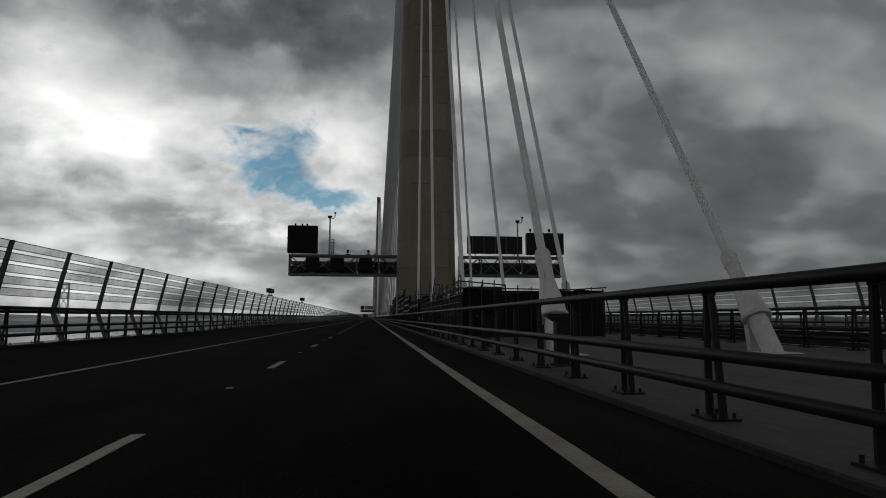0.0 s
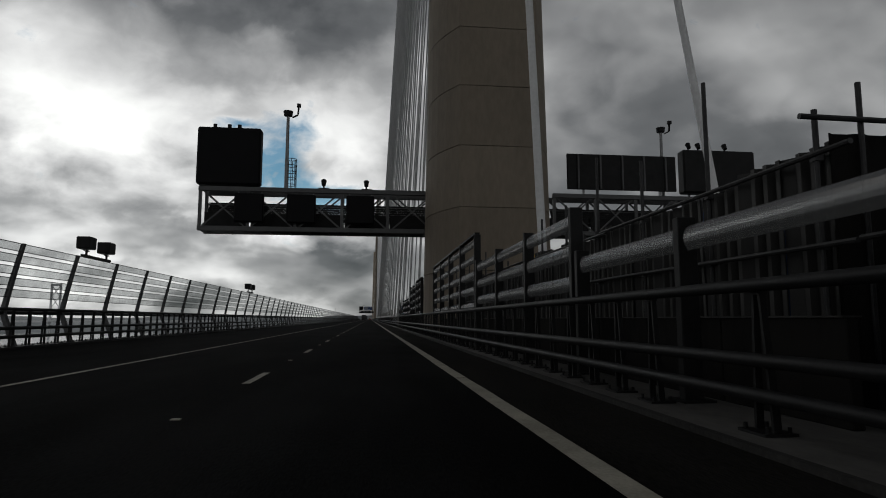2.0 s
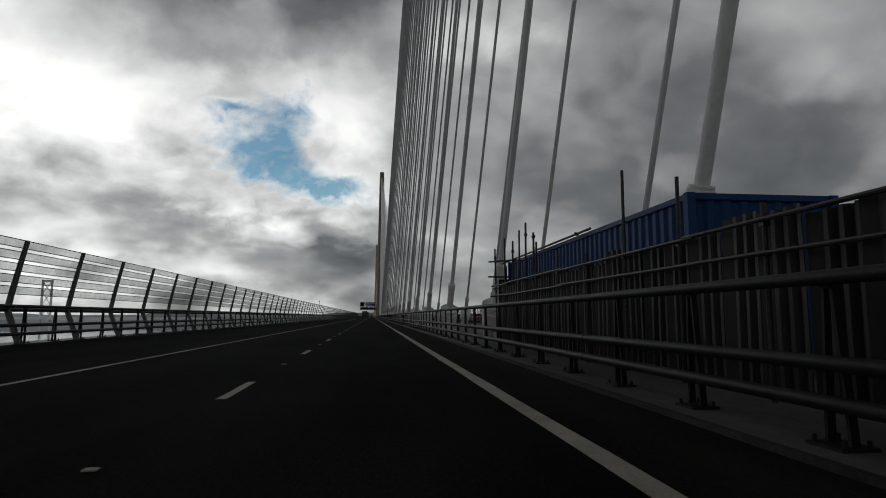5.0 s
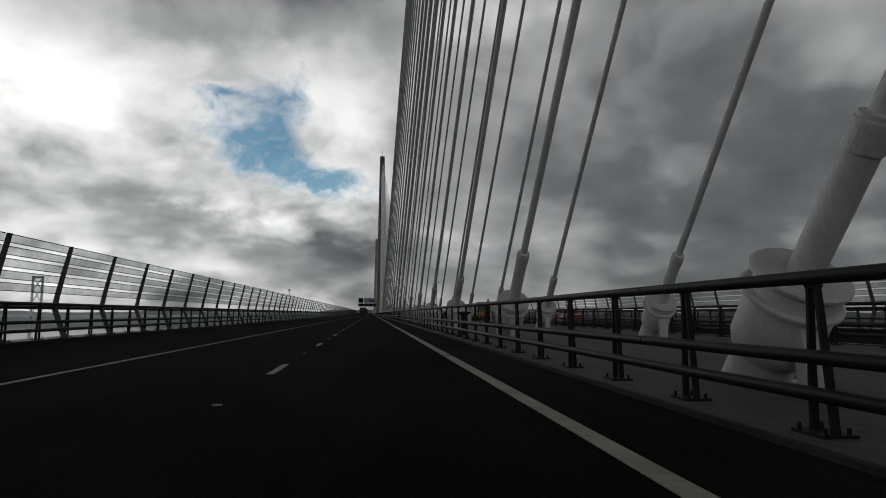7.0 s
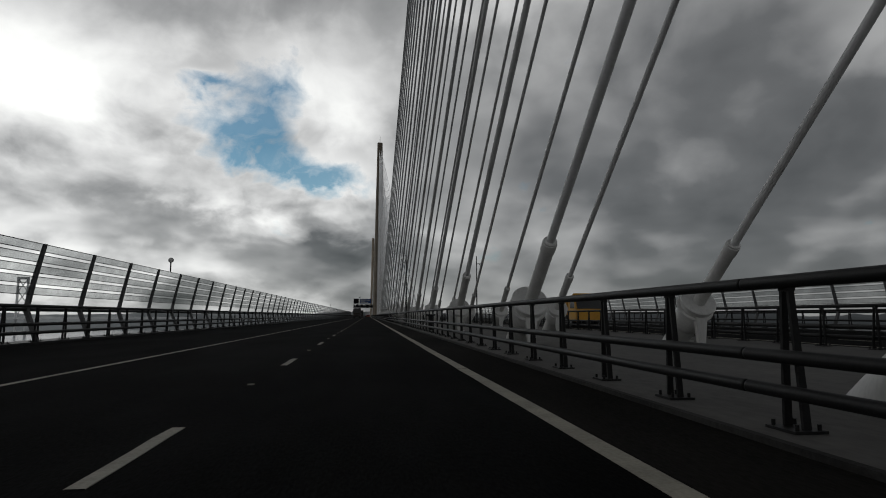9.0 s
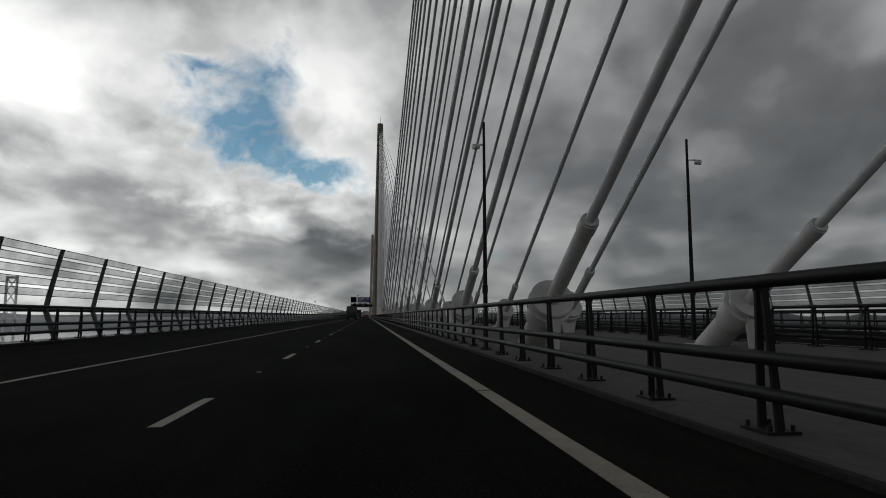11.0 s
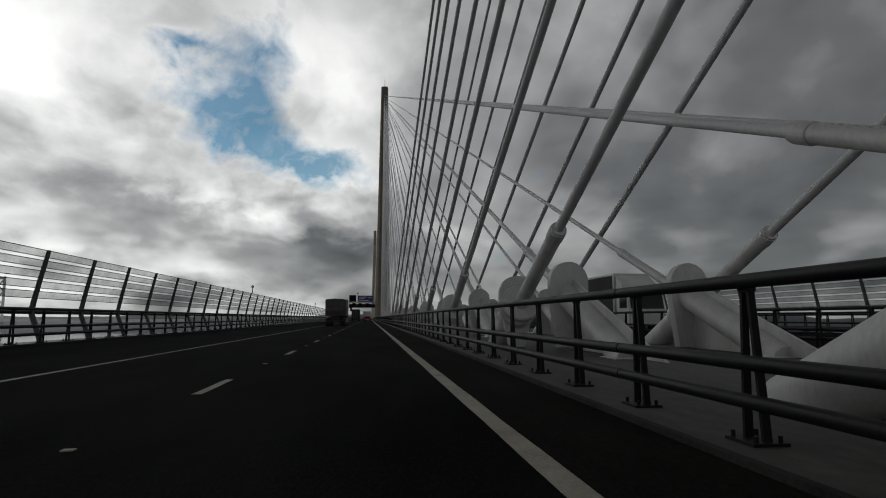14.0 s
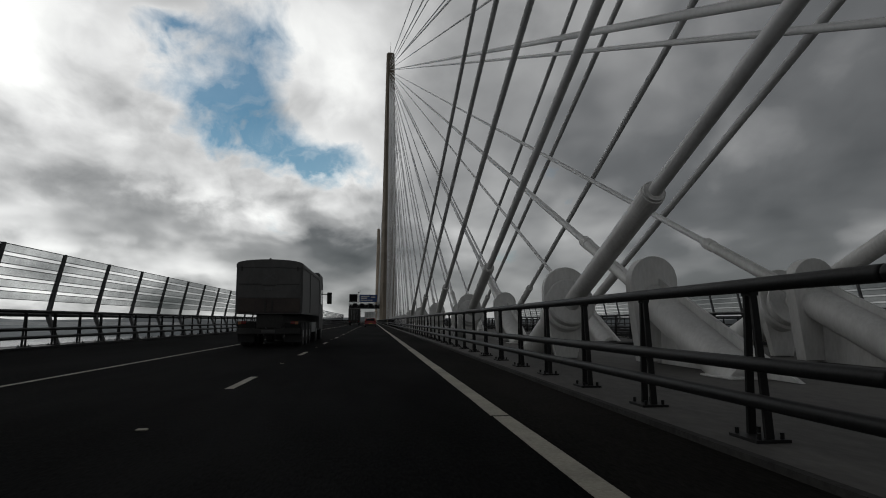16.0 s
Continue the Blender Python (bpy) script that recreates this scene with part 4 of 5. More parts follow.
def hoarding(x0, x1, y0, y1, h, seed, label):
    """Corrugated sheets fixed to scaffold tubes along the road side and across both ends."""
    rng = random.Random(seed)
    f = thing("scaffold_hoarding", label, "hoarding", "hoardings round the works")
    length = 0.8
    sheets = [corrugated(0.78, h + d, SHEET) for d in (0.0, 0.07, -0.1, -0.04, 0.12)]
    ends = [corrugated(0.8, h + d, PLY, 0.4, 0.03) for d in (0.2, 0.22, 0.15, 0.26, 0.18)]
    n = int((y1 - y0) / length)
    for i in range(n):
        obj("sheet", sheets[rng.randrange(5)], f, pose(x0 + rng.uniform(0, 0.05), y0 + i * length, 0.08, rng.uniform(-0.8, 0.8), rng.uniform(-0.6, 0.6), rng.uniform(-2.0, 2.0)), "grey corrugated metal sheet")
    m = int((x1 - x0) / length)
    for i in range(m):
        obj("sheet", ends[rng.randrange(5)], f, pose(x0 + (i + 1) * length, y0, 0.08, 0, 0, 90))
        obj("sheet", ends[rng.randrange(5)], f, pose(x0 + (i + 1) * length, y1 - 0.3, 0.08, 0, 0, 90))
    # standards and ledgers
    k = int((y1 - y0) / 2.0)
    for i in range(k + 1):
        y = y0 + 0.1 + i * 2.0
        top = h + rng.choice((0.25, 0.5, 1.0, 1.6))
        lean = rng.uniform(-0.03, 0.03)
        bm = bmn()
        rod(bm, (x0 - 0.07, y, 0.05), (x0 - 0.07 + lean, y + lean * 2, top), 0.03, 8)
        for z in (0.5, 1.75, h):
            clamp(bm, (x0 - 0.07, y, z))
        part("standard", bm, SCAFF, f, "upright scaffold tube")
    for z in (0.5, 1.75, h + 0.02):
        y = y0 - 0.4
        while y < y1:
            bm = bmn()
            e = min(y + 6.3, y1 + 0.5)
            rod(bm, (x0 - 0.12, y, z + rng.uniform(-0.03, 0.03)), (x0 - 0.12, e, z + rng.uniform(-0.03, 0.03)), 0.03, 8)
            part("ledger", bm, SCAFF, f)
            y += 6.0
    for yy in (y0 - 0.05, y1 - 0.25):
        for x in np.arange(x0 + 0.3, x1, 0.62):
            bm = bmn()
            rod(bm, (x, yy, 0.05), (x + rng.uniform(-0.04, 0.04), yy, h + rng.choice((0.32, 0.5, 0.75, 0.42))), 0.028, 8)
            part("standard", bm, SCAFF, f)
        bm = bmn()
        rod(bm, (x0 - 0.4, yy - 0.06, h + 0.35), (x1 - 1.4, yy - 0.06, h + 0.28), 0.03, 8)
        part("ledger", bm, SCAFF, f)
        bm = bmn()
        rod(bm, (x0 + 1.5, yy - 0.06, h + 0.05), (x1 - 0.3, yy - 0.06, h + 0.4), 0.03, 8)
        part("ledger", bm, SCAFF, f)
    return f


def cabin(x0, x1, y0, y1, h, label, grills=()):
    """A corrugated steel site cabin with corner posts and louvred openings."""
    c = thing("site_cabin", label, "site cabin", "blue cabins in the works", at=(x0, y0, 0.08))
    w, d = x1 - x0, y1 - y0
    part("roof", box(bmn(), -0.03, w + 0.03, -0.03, d + 0.03, h - 0.12, h, 0.02), BLUE, c)
    part("base", box(bmn(), 0, w, 0, d, 0, 0.15), BLUE, c)
    bm = bmn()
    pitch, dep = 0.3, 0.045
    def face(p, q, nx, ny):
        p, q = Vector(p), Vector(q)
        L = (q - p).length
        t = (q - p) / L
        cols = []
        for i in range(int(L / pitch)):
            u = i * pitch
            cols += [(u, 0), (u + pitch * 0.35, 0), (u + pitch * 0.5, dep), (u + pitch * 0.85, dep)]
        cols.append((L, 0))
        vs = [[bm.verts.new((*(p + t * u + Vector((nx, ny)) * -o), z)) for u, o in cols] for z in (0.15, h - 0.12)]
        for i in range(len(cols) - 1):
            bm.faces.new((vs[0][i], vs[0][i + 1], vs[1][i + 1], vs[1][i]))
    face((0, 0), (0, d), -1, 0)
    face((w, 0), (w, d), 1, 0)
    face((0, 0), (w, 0), 0, -1)
    face((0, d), (w, d), 0, 1)
    part("wall_sheeting", bm, BLUE, c)
    for x in (0.0, w):
        for y in (0.0, d):
            part("corner_post", box(bmn(), x - 0.07, x + 0.07, y - 0.07, y + 0.07, 0, h), BLUE, c)
    for y, ww, z, hh in grills:
        g = part("louvre_frame", box(bmn(), -0.09, -0.03, y, y + ww, z, z + hh, 0.01), VAN_WHITE, c, "white louvred vent")
        n = int(hh / 0.09)
        for i in range(n):
            bm = bmn()
            bar(bm, (-0.11, y + 0.04, z + 0.05 + i * 0.09), (-0.11, y + ww - 0.04, z + 0.05 + i * 0.09), 0.05, 0.05)
            part("louvre", bm, VAN_WHITE, g)


hoarding(6.45, 14.0, 38.4, 61.0, 2.1, 3, "scaffold hoarding of grey corrugated sheets on tubes")
cabin(7.5, 10.1, 46.5, 55.0, 2.86, "blue corrugated steel site cabin with white vents", ((0.6, 1.2, 2.15, 0.42), (4.2, 1.0, 2.15, 0.42), (6.6, 0.4, 2.15, 0.36), (7.7, 0.5, 2.35, 0.16)))
hoarding(6.45, 13.6, 127.2, 153.0, 2.1, 4, "scaffold hoarding of grey corrugated sheets beside the parapet")
cabin(6.9, 9.4, 139.9, 152.8, 2.92, "blue corrugated steel container behind a hoarding")


hoarding(6.5, 13.0, 62.0, 89.0, 2.65, 8, "scaffold hoarding of dark corrugated sheets behind wind baffles")
cabin(8.2, 10.6, 64.0, 74.0, 2.95, "blue steel site cabin behind the wind baffles", ((2.0, 1.6, 1.75, 0.7),))


def site_generator(x, y):
    g = thing("site_generator", "yellow housing with dark grilles on a steel stand", "generator", at=(x, y, 0.05))
    part("canopy", box(bmn(), 0, 0.7, 0.5, 1.9, 2.86, 3.12, 0.03), YELLOW, g)
    for yy in (0.55, 1.75):
        for xx in (0.05, 0.6):
            part("leg", box(bmn(), xx, xx + 0.07, yy, yy + 0.07, 0, 2.86), CHASSIS, g)
    for yy in (0.62, 1.05, 1.48):
        part("grille", box(bmn(), -0.02, -0.003, yy, yy + 0.3, 2.9, 3.06), CHASSIS, g)


site_generator(7.4, 76.0)


def loose_scaffold():
    """Scaffold frame that stands clear of the hoarding's top."""
    f = thing("scaffold", "open scaffold tube frame rising over the hoarding", "scaffold", at=(6.4, 39.0, 0.05))
    for p, q in (((0, 0.0, 0), (-0.06, 0.1, 3.0)), ((0.1, 3.0, 0), (0.1, 3.1, 3.05)), ((-0.2, -0.5, 2.5), (0.2, 3.2, 2.75)), ((0, -0.2, 2.3), (0.2, 2.6, 2.85)),
                 ((-0.1, 0.2, 2.8), (2.4, 0.3, 2.6)), ((0, 5.4, 0), (0.05, 5.5, 2.9)), ((1.2, 0.2, 0), (1.2, 0.3, 2.85)),
                 ((0, 13.0, 0), (0.02, 13.0, 3.2)), ((0, 11.9, 0), (-0.03, 11.85, 2.8)), ((0.05, 11.0, 0), (-0.08, 11.5, 3.6)), ((0, 9.2, 0), (0, 9.25, 3.1)), ((0.02, 7.4, 0), (0, 7.4, 2.9)),
                 ((0, 6.0, 2.72), (0.05, 15.0, 2.52)), ((-0.08, 7.0, 2.8), (-0.05, 13.4, 2.6)), ((0.1, 1.0, 2.86), (0.08, 9.0, 2.75)), ((-0.1, 12.4, 2.45), (-0.1, 18.5, 2.38)), ((-0.1, 11.3, 3.2), (0.3, 11.4, 3.18))):
        bm = bmn()
        rod(bm, p, q, 0.032, 8)
        clamp(bm, [a + (b - a) * 0.92 for a, b in zip(p, q)])
        part("tube", bm, SCAFF, f)
    e = thing("scaffold", "short scaffold tubes tied at the end of the hoarding", "scaffold", at=(6.4, 153.2, 0.05))
    for p, q in (((0.1, 0.1, 0), (0.05, 0.2, 3.5)), ((-0.2, 0.1, 3.0), (0.5, -1.4, 2.95)), ((0, 0.4, 2.0), (0.2, -0.9, 2.0)), ((-0.1, 0.3, 1.7), (0.1, -0.8, 1.72)), ((0.42, 0.6, 2.98), (0.42, -9.0, 2.98)), ((0.1, -2.4, 0), (0.16, -2.3, 3.5)), ((0.0, -4.6, 0), (0.05, -4.5, 3.8)), ((0.1, -5.2, 2.2), (0.1, -5.2, 3.4))):
        bm = bmn()
        rod(bm, p, q, 0.032, 8)
        clamp(bm, [a + (b - a) * 0.9 for a, b in zip(p, q)])
        part("tube", bm, SCAFF, e)


loose_scaffold()


# ------------------------------------------------------------------ small things on the deck
def deck_hatch(x, y, w, d):
    h = thing("deck_hatch", "dark raised access hatch on the grey deck", "hatch", "hatches on the median", at=(x, y, 0.05))
    part("frame", box(bmn(), -w / 2, w / 2, -d / 2, d / 2, 0, 0.12, 0.01), STEEL, h)
    part("lid", box(bmn(), -w / 2 + 0.08, w / 2 - 0.08, -d / 2 + 0.08, d / 2 - 0.08, 0.122, 0.2, 0.015), CHASSIS, h)
    part("handle", bar(bmn(), (-0.15, 0, 0.22), (0.15, 0, 0.22), 0.04), STEEL, h)


for x, y in ((10.3, 335.8), (11.3, 236.0), (11.0, 439.0), (11.4, 180.5)):
    deck_hatch(x, y, 2.2, 1.5)


def instrument_post(x, y):
    p = thing("instrument_post", "thick dark instrument post with a small dome on top", "post", at=(x, y, 0.05))
    bm = bmn()
    rod(bm, (0, 0, 0), (0, 0, 1.95), 0.15, 12)
    part("column", bm, STEEL, p)
    bm = bmn()
    lathe(bm, [(0.13, 1.95), (0.2, 1.98), (0.2, 2.02), (0.1, 2.1), (0.07, 2.22), (0.04, 2.3)], 12)
    part("dome", bm, GALV, p)
    for dx, h in ((-0.9, 1.6), (0.45, 1.5), (-1.5, 1.35)):
        bm = bmn()
        rod(bm, (dx, 0.1, 0), (dx, 0.1, h), 0.03, 8)
        part("guard_rod", bm, STEEL, p)
    bm = bmn()
    bar(bm, (-1.5, 0.1, 1.2), (0.45, 0.1, 1.2), 0.05)
    part("guard_bar", bm, STEEL, p)


instrument_post(12.4, 237.7)


def capped_post(x, y):
    c = thing("capped_post", "short dark steel post with a wide flat cap", "post", "capped posts behind the parapet", at=(x, y, 0.05))
    part("column", box(bmn(), -0.13, 0.13, -0.13, 0.13, 0.04, 0.88, 0.015), STEEL, c)
    bm = bmn()
    prism(bm, [(-0.13, 0.88), (0.13, 0.88), (0.3, 0.99), (-0.3, 0.99)], "y", -0.13, 0.13)
    part("bracket", bm, STEEL, c)
    part("cap", box(bmn(), -0.32, 0.32, -0.18, 0.18, 0.992, 1.05, 0.015), STEEL, c)
    part("plinth", box(bmn(), -0.19, 0.19, -0.17, 0.17, 0, 0.04), KERB, c)


for y in (21.0, 29.1, 37.2, 45.3, 53.4, 209.5, 274.4):
    capped_post(5.85, y)


def cctv_pole(x, y, side):
    p = thing("cctv_pole", "tall dark tapered pole with a camera and junction box", "pole", "poles on the median", at=(x, y, 0.05))
    bm = bmn()
    rod(bm, (0, 0, 0), (-0.05, -0.15, 8.4), 0.095, 10, 0.05)
    part("shaft", bm, STEEL, p)
    bm = bmn()
    box(bm, -0.13, 0.07, -0.16, 0.0, 1.8, 2.12, 0.02)
    part("junction_box", bm, STEEL, p)
    bm = bmn()
    bar(bm, (0, -0.1, 7.5), (side * 0.3, -0.2, 7.5), 0.05)
    rod(bm, (side * 0.25, -0.2, 7.42), (side * 0.5, -0.25, 7.38), 0.11, 10)
    part("camera_head", bm, VAN_WHITE, p, "pale camera head")
    part("base_plate", box(bmn(), -0.2, 0.2, -0.2, 0.2, 0, 0.03), STEEL, p)


cctv_pole(6.35, 308.3, -1)
cctv_pole(15.3, 309.5, 1)


def flood_pair(y, n=2):
    f = thing("floodlight_pair", "pair of small floodlights on top of the wind shield", "floodlight", "floodlights on the wind shield", at=(EDGE + LEAN, y, 0.16 + HEAD))
    part("mount_bar", box(bmn(), -0.05, 0.05, -1.4, 1.4, 0.0, 0.1), STEEL, f)
    for i in range(n):
        y0 = -1.0 + i * 2.0
        bm = bmn()
        rod(bm, (0, y0, 0.08), (0, y0, 0.3), 0.05, 8)
        box(bm, -0.3, 0.26, y0 - 0.34, y0 + 0.34, 0.34, 0.86, 0.04)
        bar(bm, (0, y0 - 0.24, 0.28), (0, y0 + 0.24, 0.28), 0.05)
        part("lamp", bm, STEEL, f)


for y in (85.0, 120.0):
    flood_pair(y)


def beacon_pole(y):
    f = thing("marker_beacon", "round grey beacon on a short pole over the wind shield", "beacon", "beacons on the wind shield", at=(EDGE + LEAN, y, 0.16 + HEAD))
    bm = bmn()
    rod(bm, (0, 0, 0), (0, 0, 0.55), 0.04, 8)
    part("stem", bm, STEEL, f)
    bm = bmn()
    bmesh.ops.create_uvsphere(bm, u_segments=14, v_segments=8, radius=0.16, matrix=Matrix.Translation((0, 0, 0.7)))
    part("globe", bm, VAN_WHITE, f, smooth=True)


for y in (272.0, 431.0, 508.0):
    beacon_pole(y)


# ------------------------------------------------------------------ vehicles
def wheel(parent, x, y, r, w):
    bm = bmn()
    rings = [(r * 0.62, -w / 2), (r * 0.93, -w / 2), (r, -w * 0.36), (r, w * 0.36), (r * 0.93, w / 2), (r * 0.62, w / 2)]
    lathe(bm, rings, 20)
    bmesh.ops.rotate(bm, verts=bm.verts[:], matrix=Matrix.Rotation(radians(90), 3, "Y"))
    me = mesh_from("tyre", bm, RUBBER)
    t = obj("wheel", me, parent, pose(x, y, r))
    bm = bmn()
    lathe(bm, [(r * 0.2, -w / 2 - 0.01), (r * 0.55, -w * 0.45), (r * 0.6, -w * 0.3), (r * 0.6, w * 0.3), (r * 0.55, w * 0.45), (r * 0.2, w / 2 + 0.01)], 16)
    bmesh.ops.rotate(bm, verts=bm.verts[:], matrix=Matrix.Rotation(radians(90), 3, "Y"))
    obj("rim", mesh_from("rim", bm, GALV), t)


def tipper(x, y):
    """Articulated bulk tipper seen mostly from behind; origin under the tail."""
    t = thing("tipper_lorry", "dusty grey bulk tipper lorry with a sheeted body", "lorry", at=(x, y, 0))
    W = 1.25
    arch = [(W * math.cos(math.pi * i / 12), 0.21 * math.sin(math.pi * i / 12) ** 0.8) for i in range(13)]
    bm = bmn()
    prism(bm, [(-W, 1.28), (W, 1.28)] + [(u, 3.17 + v) for u, v in arch], "y", 0.0, 7.9)
    part("body", bm, TIPPER, t)
    bm = bmn()
    prism(bm, [(-W - 0.03, 3.1), (W + 0.03, 3.1)] + [(u * 1.024, 3.21 + v) for u, v in arch], "y", -0.03, 7.93)
    part("roof_sheet", bm, TIPPER, t, "rolled cover over the load")
    part("roof_latch", box(bmn(), -0.03, 0.03, -0.05, 0.05, 3.41, 3.46), CHASSIS, t)
    part("tail_door", box(bmn(), -1.19, 1.19, -0.06, -0.005, 1.9, 3.08, 0.015), TIPPER, t)
    part("lower_tail_door", box(bmn(), -1.19, 1.19, -0.07, -0.005, 1.34, 1.885, 0.015), TAIL_DIRT, t, "lower tail door browned with road dirt")
    for xx, x1, z in ((-1.15, -0.3, 2.42), (-0.25, 0.25, 2.38), (0.3, 1.15, 2.42)):
        part("door_stiffener", box(bmn(), xx, x1, -0.09, -0.062, z, z + 0.035), CHASSIS, t)
    for xx in (-0.16, 0.1):
        part("latch_bar", box(bmn(), xx, xx + 0.06, -0.11, -0.072, 1.36, 1.82), CHASSIS, t)
    for xx in (-1.1, 1.04):
        part("door_hinge", box(bmn(), xx, xx + 0.06, -0.1, -0.062, 2.95, 3.12), CHASSIS, t)
    bm = bmn()
    bar(bm, (-0.22, -0.075, 2.62), (0.22, -0.075, 2.9), 0.01, 0.035)
    bar(bm, (0.22, -0.085, 2.62), (-0.22, -0.085, 2.9), 0.01, 0.035)
    part("cross_mark", bm, GREY, t)
    part("maker_plate", box(bmn(), -0.16, 0.16, -0.116, -0.064, 2.2, 2.32), GREY, t)
    for yy in (0.02, 3.1, 7.78):
        for sx in (-1, 1):
            part("side_rib", box(bmn(), sx * W - 0.025, sx * W + 0.025, yy, yy + 0.1, 1.35, 3.1), TIPPER, t)
    part("chassis", box(bmn(), -0.5, 0.5, 0.2, 10.6, 0.75, 1.25), CHASSIS, t)
    part("rear_bumper", box(bmn(), -1.2, 1.2, 0.0, 0.18, 0.5, 0.72, 0.02), CHASSIS, t)
    for sx in (-1, 1):
        part("mud_flap", box(bmn(), sx * 0.9 - 0.32, sx * 0.9 + 0.32, 0.35, 0.38, 0.18, 0.95), RUBBER, t)
        lamp = part("rear_lamp", box(bmn(), sx * 0.98 - 0.14, sx * 0.98 + 0.14, -0.03, 0.05, 0.9, 1.0, 0.01), RED_LENS, t, "red and amber rear lamp")
        part("amber_lens", box(bmn(), sx * 1.08 - 0.06, sx * 1.08 + 0.06, -0.04, -0.031, 0.88, 1.0), AMBER, lamp)
        for yy in (1.2, 2.5, 3.8):
            wheel(t, sx * 1.02, yy, 0.5, 0.38)
        part("side_guard", box(bmn(), sx * 1.18 - 0.03, sx * 1.18 + 0.03, 4.6, 6.6, 0.5, 0.95), GALV, t)
        for yy in (7.0, 10.0):
            wheel(t, sx * 1.02, yy, 0.5, 0.38)
    part("number_plate", box(bmn(), -0.26, 0.26, -0.02, 0.0, 0.56, 0.67), TIPPER, t)
    bm = bmn()
    prism(bm, [(8.3, 0.55), (10.75, 0.55), (10.8, 1.6), (10.55, 3.1), (10.2, 3.5), (8.3, 3.55)], "x", -1.22, 1.22)
    bmesh.ops.bevel(bm, geom=bm.edges[:], offset=0.06, segments=2, affect="EDGES")
    part("cab", bm, TIPPER, t)
    for sx in (-1, 1):
        part("side_window", box(bmn(), sx * 1.225 - 0.008, sx * 1.225 + 0.008, 9.2, 10.2, 1.9, 2.7), GLASS, t)
        mir = part("mirror_arm", bar(bmn(), (sx * 1.22, 10.4, 2.5), (sx * 1.6, 10.4, 2.5), 0.05), CHASSIS, t)
        part("mirror", box(bmn(), sx * 1.6 - 0.13, sx * 1.6 + 0.13, 10.33, 10.47, 1.95, 2.6, 0.03), CHASSIS, mir)
    part("windscreen", prism(bmn(), [(10.7, 1.75), (10.71, 1.75), (10.6, 2.75), (10.59, 2.75)], "x", -1.1, 1.1), GLASS, t)


tipper(-1.88, 441.5)


def car(x, y, paint, label, flip=False, name="car"):
    c = thing(name, label, "car", at=(x, y, 0))
    if flip:
        c.rotation_euler = (0, 0, math.pi)
    prof = [(0.0, 0.35), (0.05, 0.75), (0.12, 0.95), (0.5, 1.4), (0.9, 1.47), (2.1, 1.45), (2.9, 1.0), (3.9, 0.88), (4.1, 0.7), (4.12, 0.35)]
    bm = bmn()
    rows = []
    for u, v in ((-0.88, 0.06), (-0.86, 0.0), (0.86, 0.0), (0.88, 0.06)):
        rows.append([bm.verts.new((u * (1.0 if z < 1.0 else 0.8), yy, z - v * 0.4)) for yy, z in prof])
    n = len(prof)
    for p, q in zip(rows, rows[1:]):
        for i in range(n):
            bm.faces.new((p[i], p[(i + 1) % n], q[(i + 1) % n], q[i]))
    bm.faces.new(rows[0])
    bm.faces.new(rows[-1][::-1])
    bmesh.ops.recalc_face_normals(bm, faces=bm.faces[:])
    part("body", bm, paint, c)
    part("rear_window", prism(bmn(), [(0.13, 1.0), (0.15, 1.0), (0.46, 1.37), (0.44, 1.37)], "x", -0.62, 0.62), GLASS, c)
    part("windscreen", prism(bmn(), [(2.9, 1.02), (2.88, 1.02), (2.18, 1.42), (2.2, 1.42)], "x", -0.62, 0.62), GLASS, c)
    for sx in (-1, 1):
        part("side_window", prism(bmn(), [(0.55, 1.05), (2.7, 1.05), (2.1, 1.38), (0.8, 1.38)], "x", sx * 0.75 - 0.012, sx * 0.75 + 0.012), GLASS, c)
        part("tail_lamp", box(bmn(), sx * 0.68 - 0.13, sx * 0.68 + 0.13, -0.01, 0.12, 0.78, 0.98, 0.02), RED_LENS, c)
        for yy in (0.72, 3.3):
            wheel(c, sx * 0.78, yy, 0.31, 0.2)
    part("bumper", box(bmn(), -0.84, 0.84, -0.05, 0.1, 0.3, 0.52, 0.03), CHASSIS, c)
    part("number_plate", box(bmn(), -0.26, 0.26, -0.065, -0.052, 0.56, 0.67), YELLOW, c)


car(1.85, 512.0, RED, "small red hatchback in the outer lane", name="hatchback")


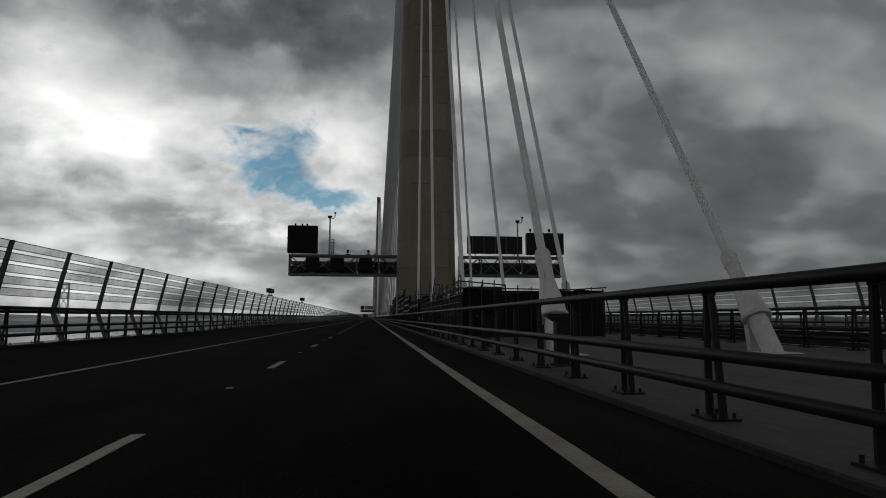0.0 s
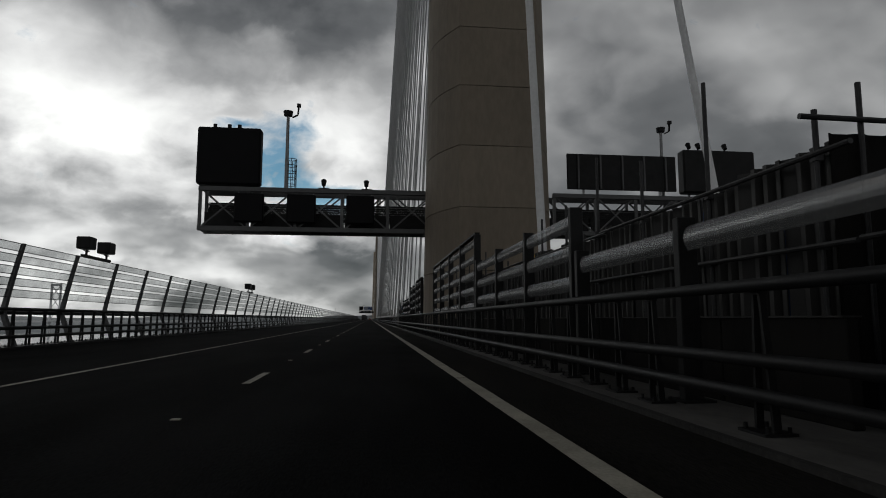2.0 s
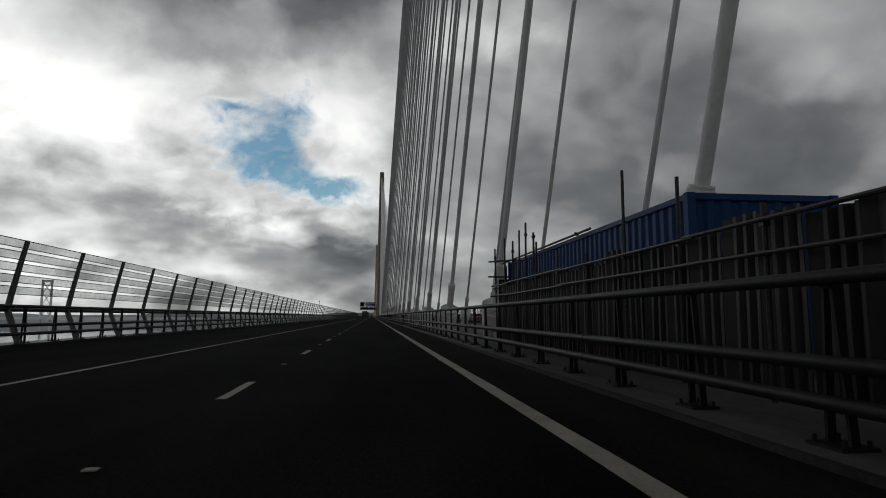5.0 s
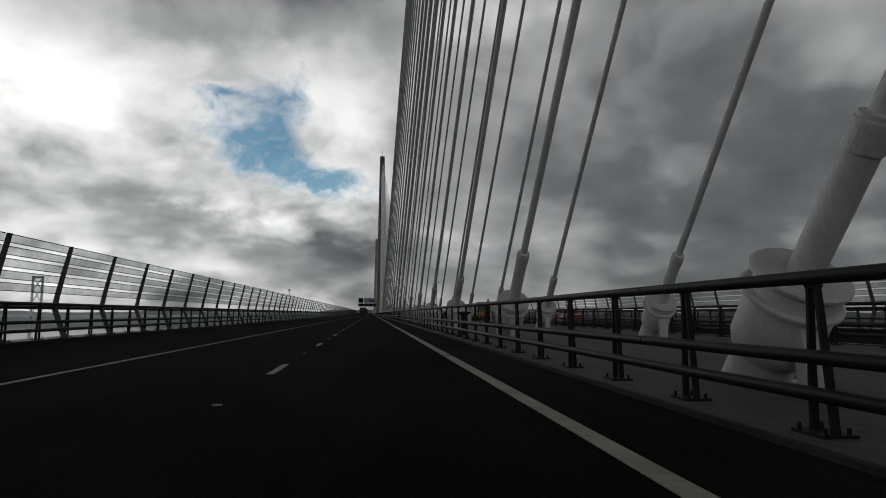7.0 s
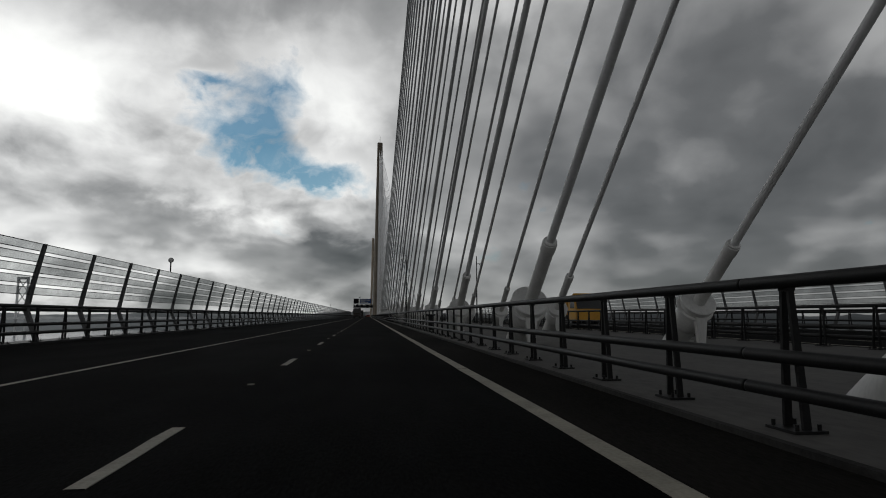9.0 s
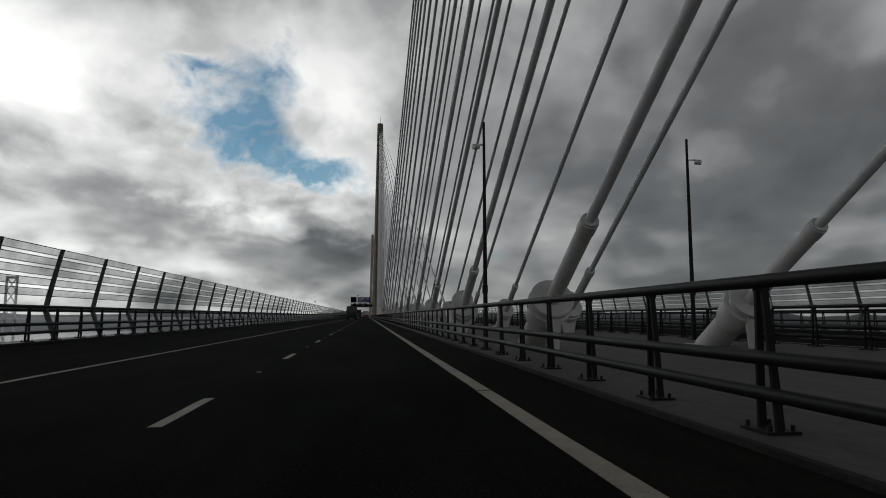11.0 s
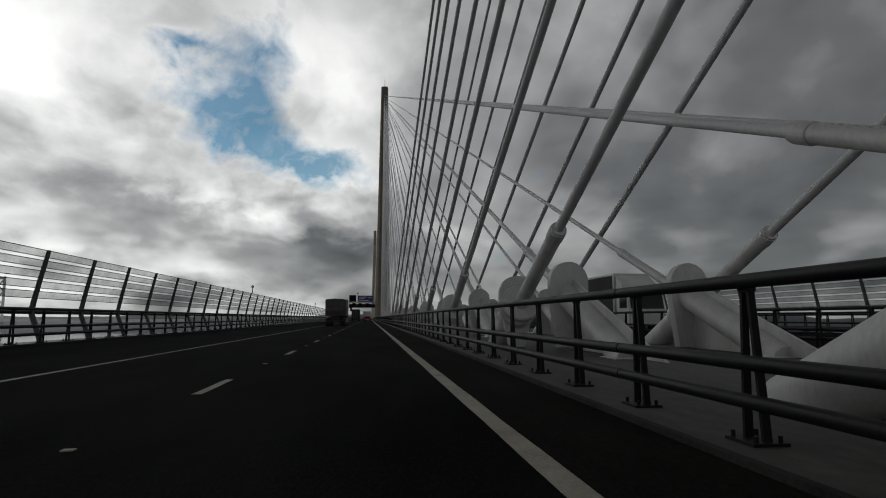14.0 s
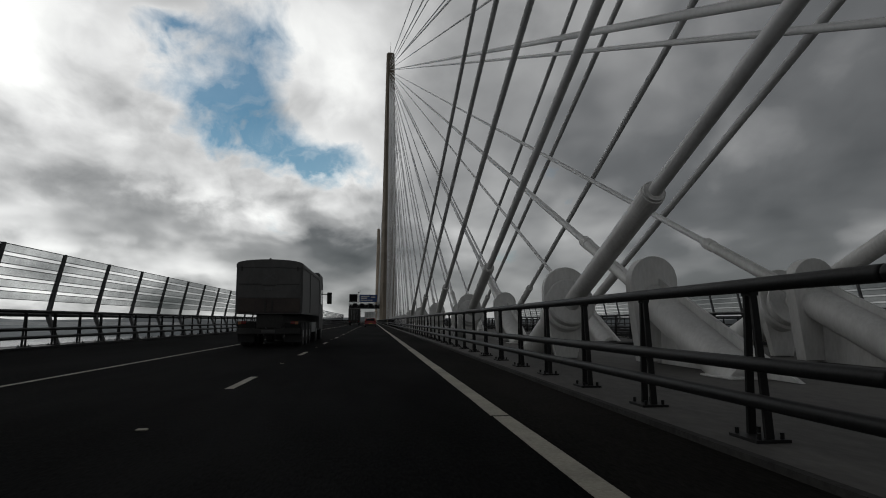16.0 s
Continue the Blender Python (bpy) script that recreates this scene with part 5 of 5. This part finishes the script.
def box_lorry(x, y, L, h, body, cab, label, flip=False, name="box_lorry", sides=None):
    c = thing(name, label, "lorry", at=(x, y, 0))
    if flip:
        c.rotation_euler = (0, 0, math.pi)
    part("body", box(bmn(), -1.25, 1.25, 0, L - 2.3, 1.05, h, 0.04), body, c)
    for sx in (-1, 1):
        if sides is not None:
            part("side_curtain", box(bmn(), sx * 1.26 - 0.01, sx * 1.26 + 0.01, 0.2, L - 2.5, 1.2, h - 0.15), sides, c)
        part("tail_lamp", box(bmn(), sx * 1.0 - 0.15, sx * 1.0 + 0.15, -0.04, 0.02, 0.8, 0.98), RED_LENS, c)
        for yy in (1.3, 2.6, L - 1.4):
            wheel(c, sx * 1.02, yy, 0.48, 0.34)
        part("side_guard", box(bmn(), sx * 1.15 - 0.02, sx * 1.15 + 0.02, 3.4, L - 2.6, 0.5, 0.95), CHASSIS, c)
    part("rear_doors", box(bmn(), -1.2, 1.2, -0.03, -0.003, 1.12, h - 0.1), body, c)
    for xx in (-0.6, -0.1, 0.1, 0.6):
        part("lock_rod", box(bmn(), xx - 0.02, xx + 0.02, -0.06, -0.031, 1.15, h - 0.15), GALV, c)
    part("chassis", box(bmn(), -0.5, 0.5, 0.1, L - 0.3, 0.6, 1.03), CHASSIS, c)
    bm = bmn()
    prism(bm, [(L - 2.1, 0.5), (L, 0.5), (L + 0.02, 1.5), (L - 0.25, 2.6), (L - 0.7, 3.0), (L - 2.1, h - 0.15)], "x", -1.2, 1.2)
    bmesh.ops.bevel(bm, geom=bm.edges[:], offset=0.06, segments=2, affect="EDGES")
    part("cab", bm, cab, c)
    part("windscreen", prism(bmn(), [(L + 0.01, 1.6), (L + 0.03, 1.6), (L - 0.2, 2.5), (L - 0.22, 2.5)], "x", -1.1, 1.1), GLASS, c)
    for sx in (-1, 1):
        part("side_window", box(bmn(), sx * 1.205 - 0.008, sx * 1.205 + 0.008, L - 1.5, L - 0.4, 1.65, 2.4), GLASS, c)
    return c


box_lorry(1.6, 560.0, 8.0, 3.1, VAN_WHITE, VAN_WHITE, "white box lorry in the outer lane")
box_lorry(-1.8, 552.0, 9.0, 3.6, CHASSIS, CHASSIS, "dark lorry in the inner lane", name="dark_lorry")
box_lorry(19.8, 415.0, 14.0, 4.0, VAN_WHITE, VAN_WHITE, "white curtain-sided lorry on the oncoming carriageway", True, "curtain_lorry", CHASSIS)
box_lorry(20.8, 292.0, 7.0, 2.25, YELLOW, YELLOW, "yellow works lorry on the oncoming carriageway", True, "works_lorry")
car(20.4, 241.0, RED, "red car on the oncoming carriageway", True, name="oncoming_car")
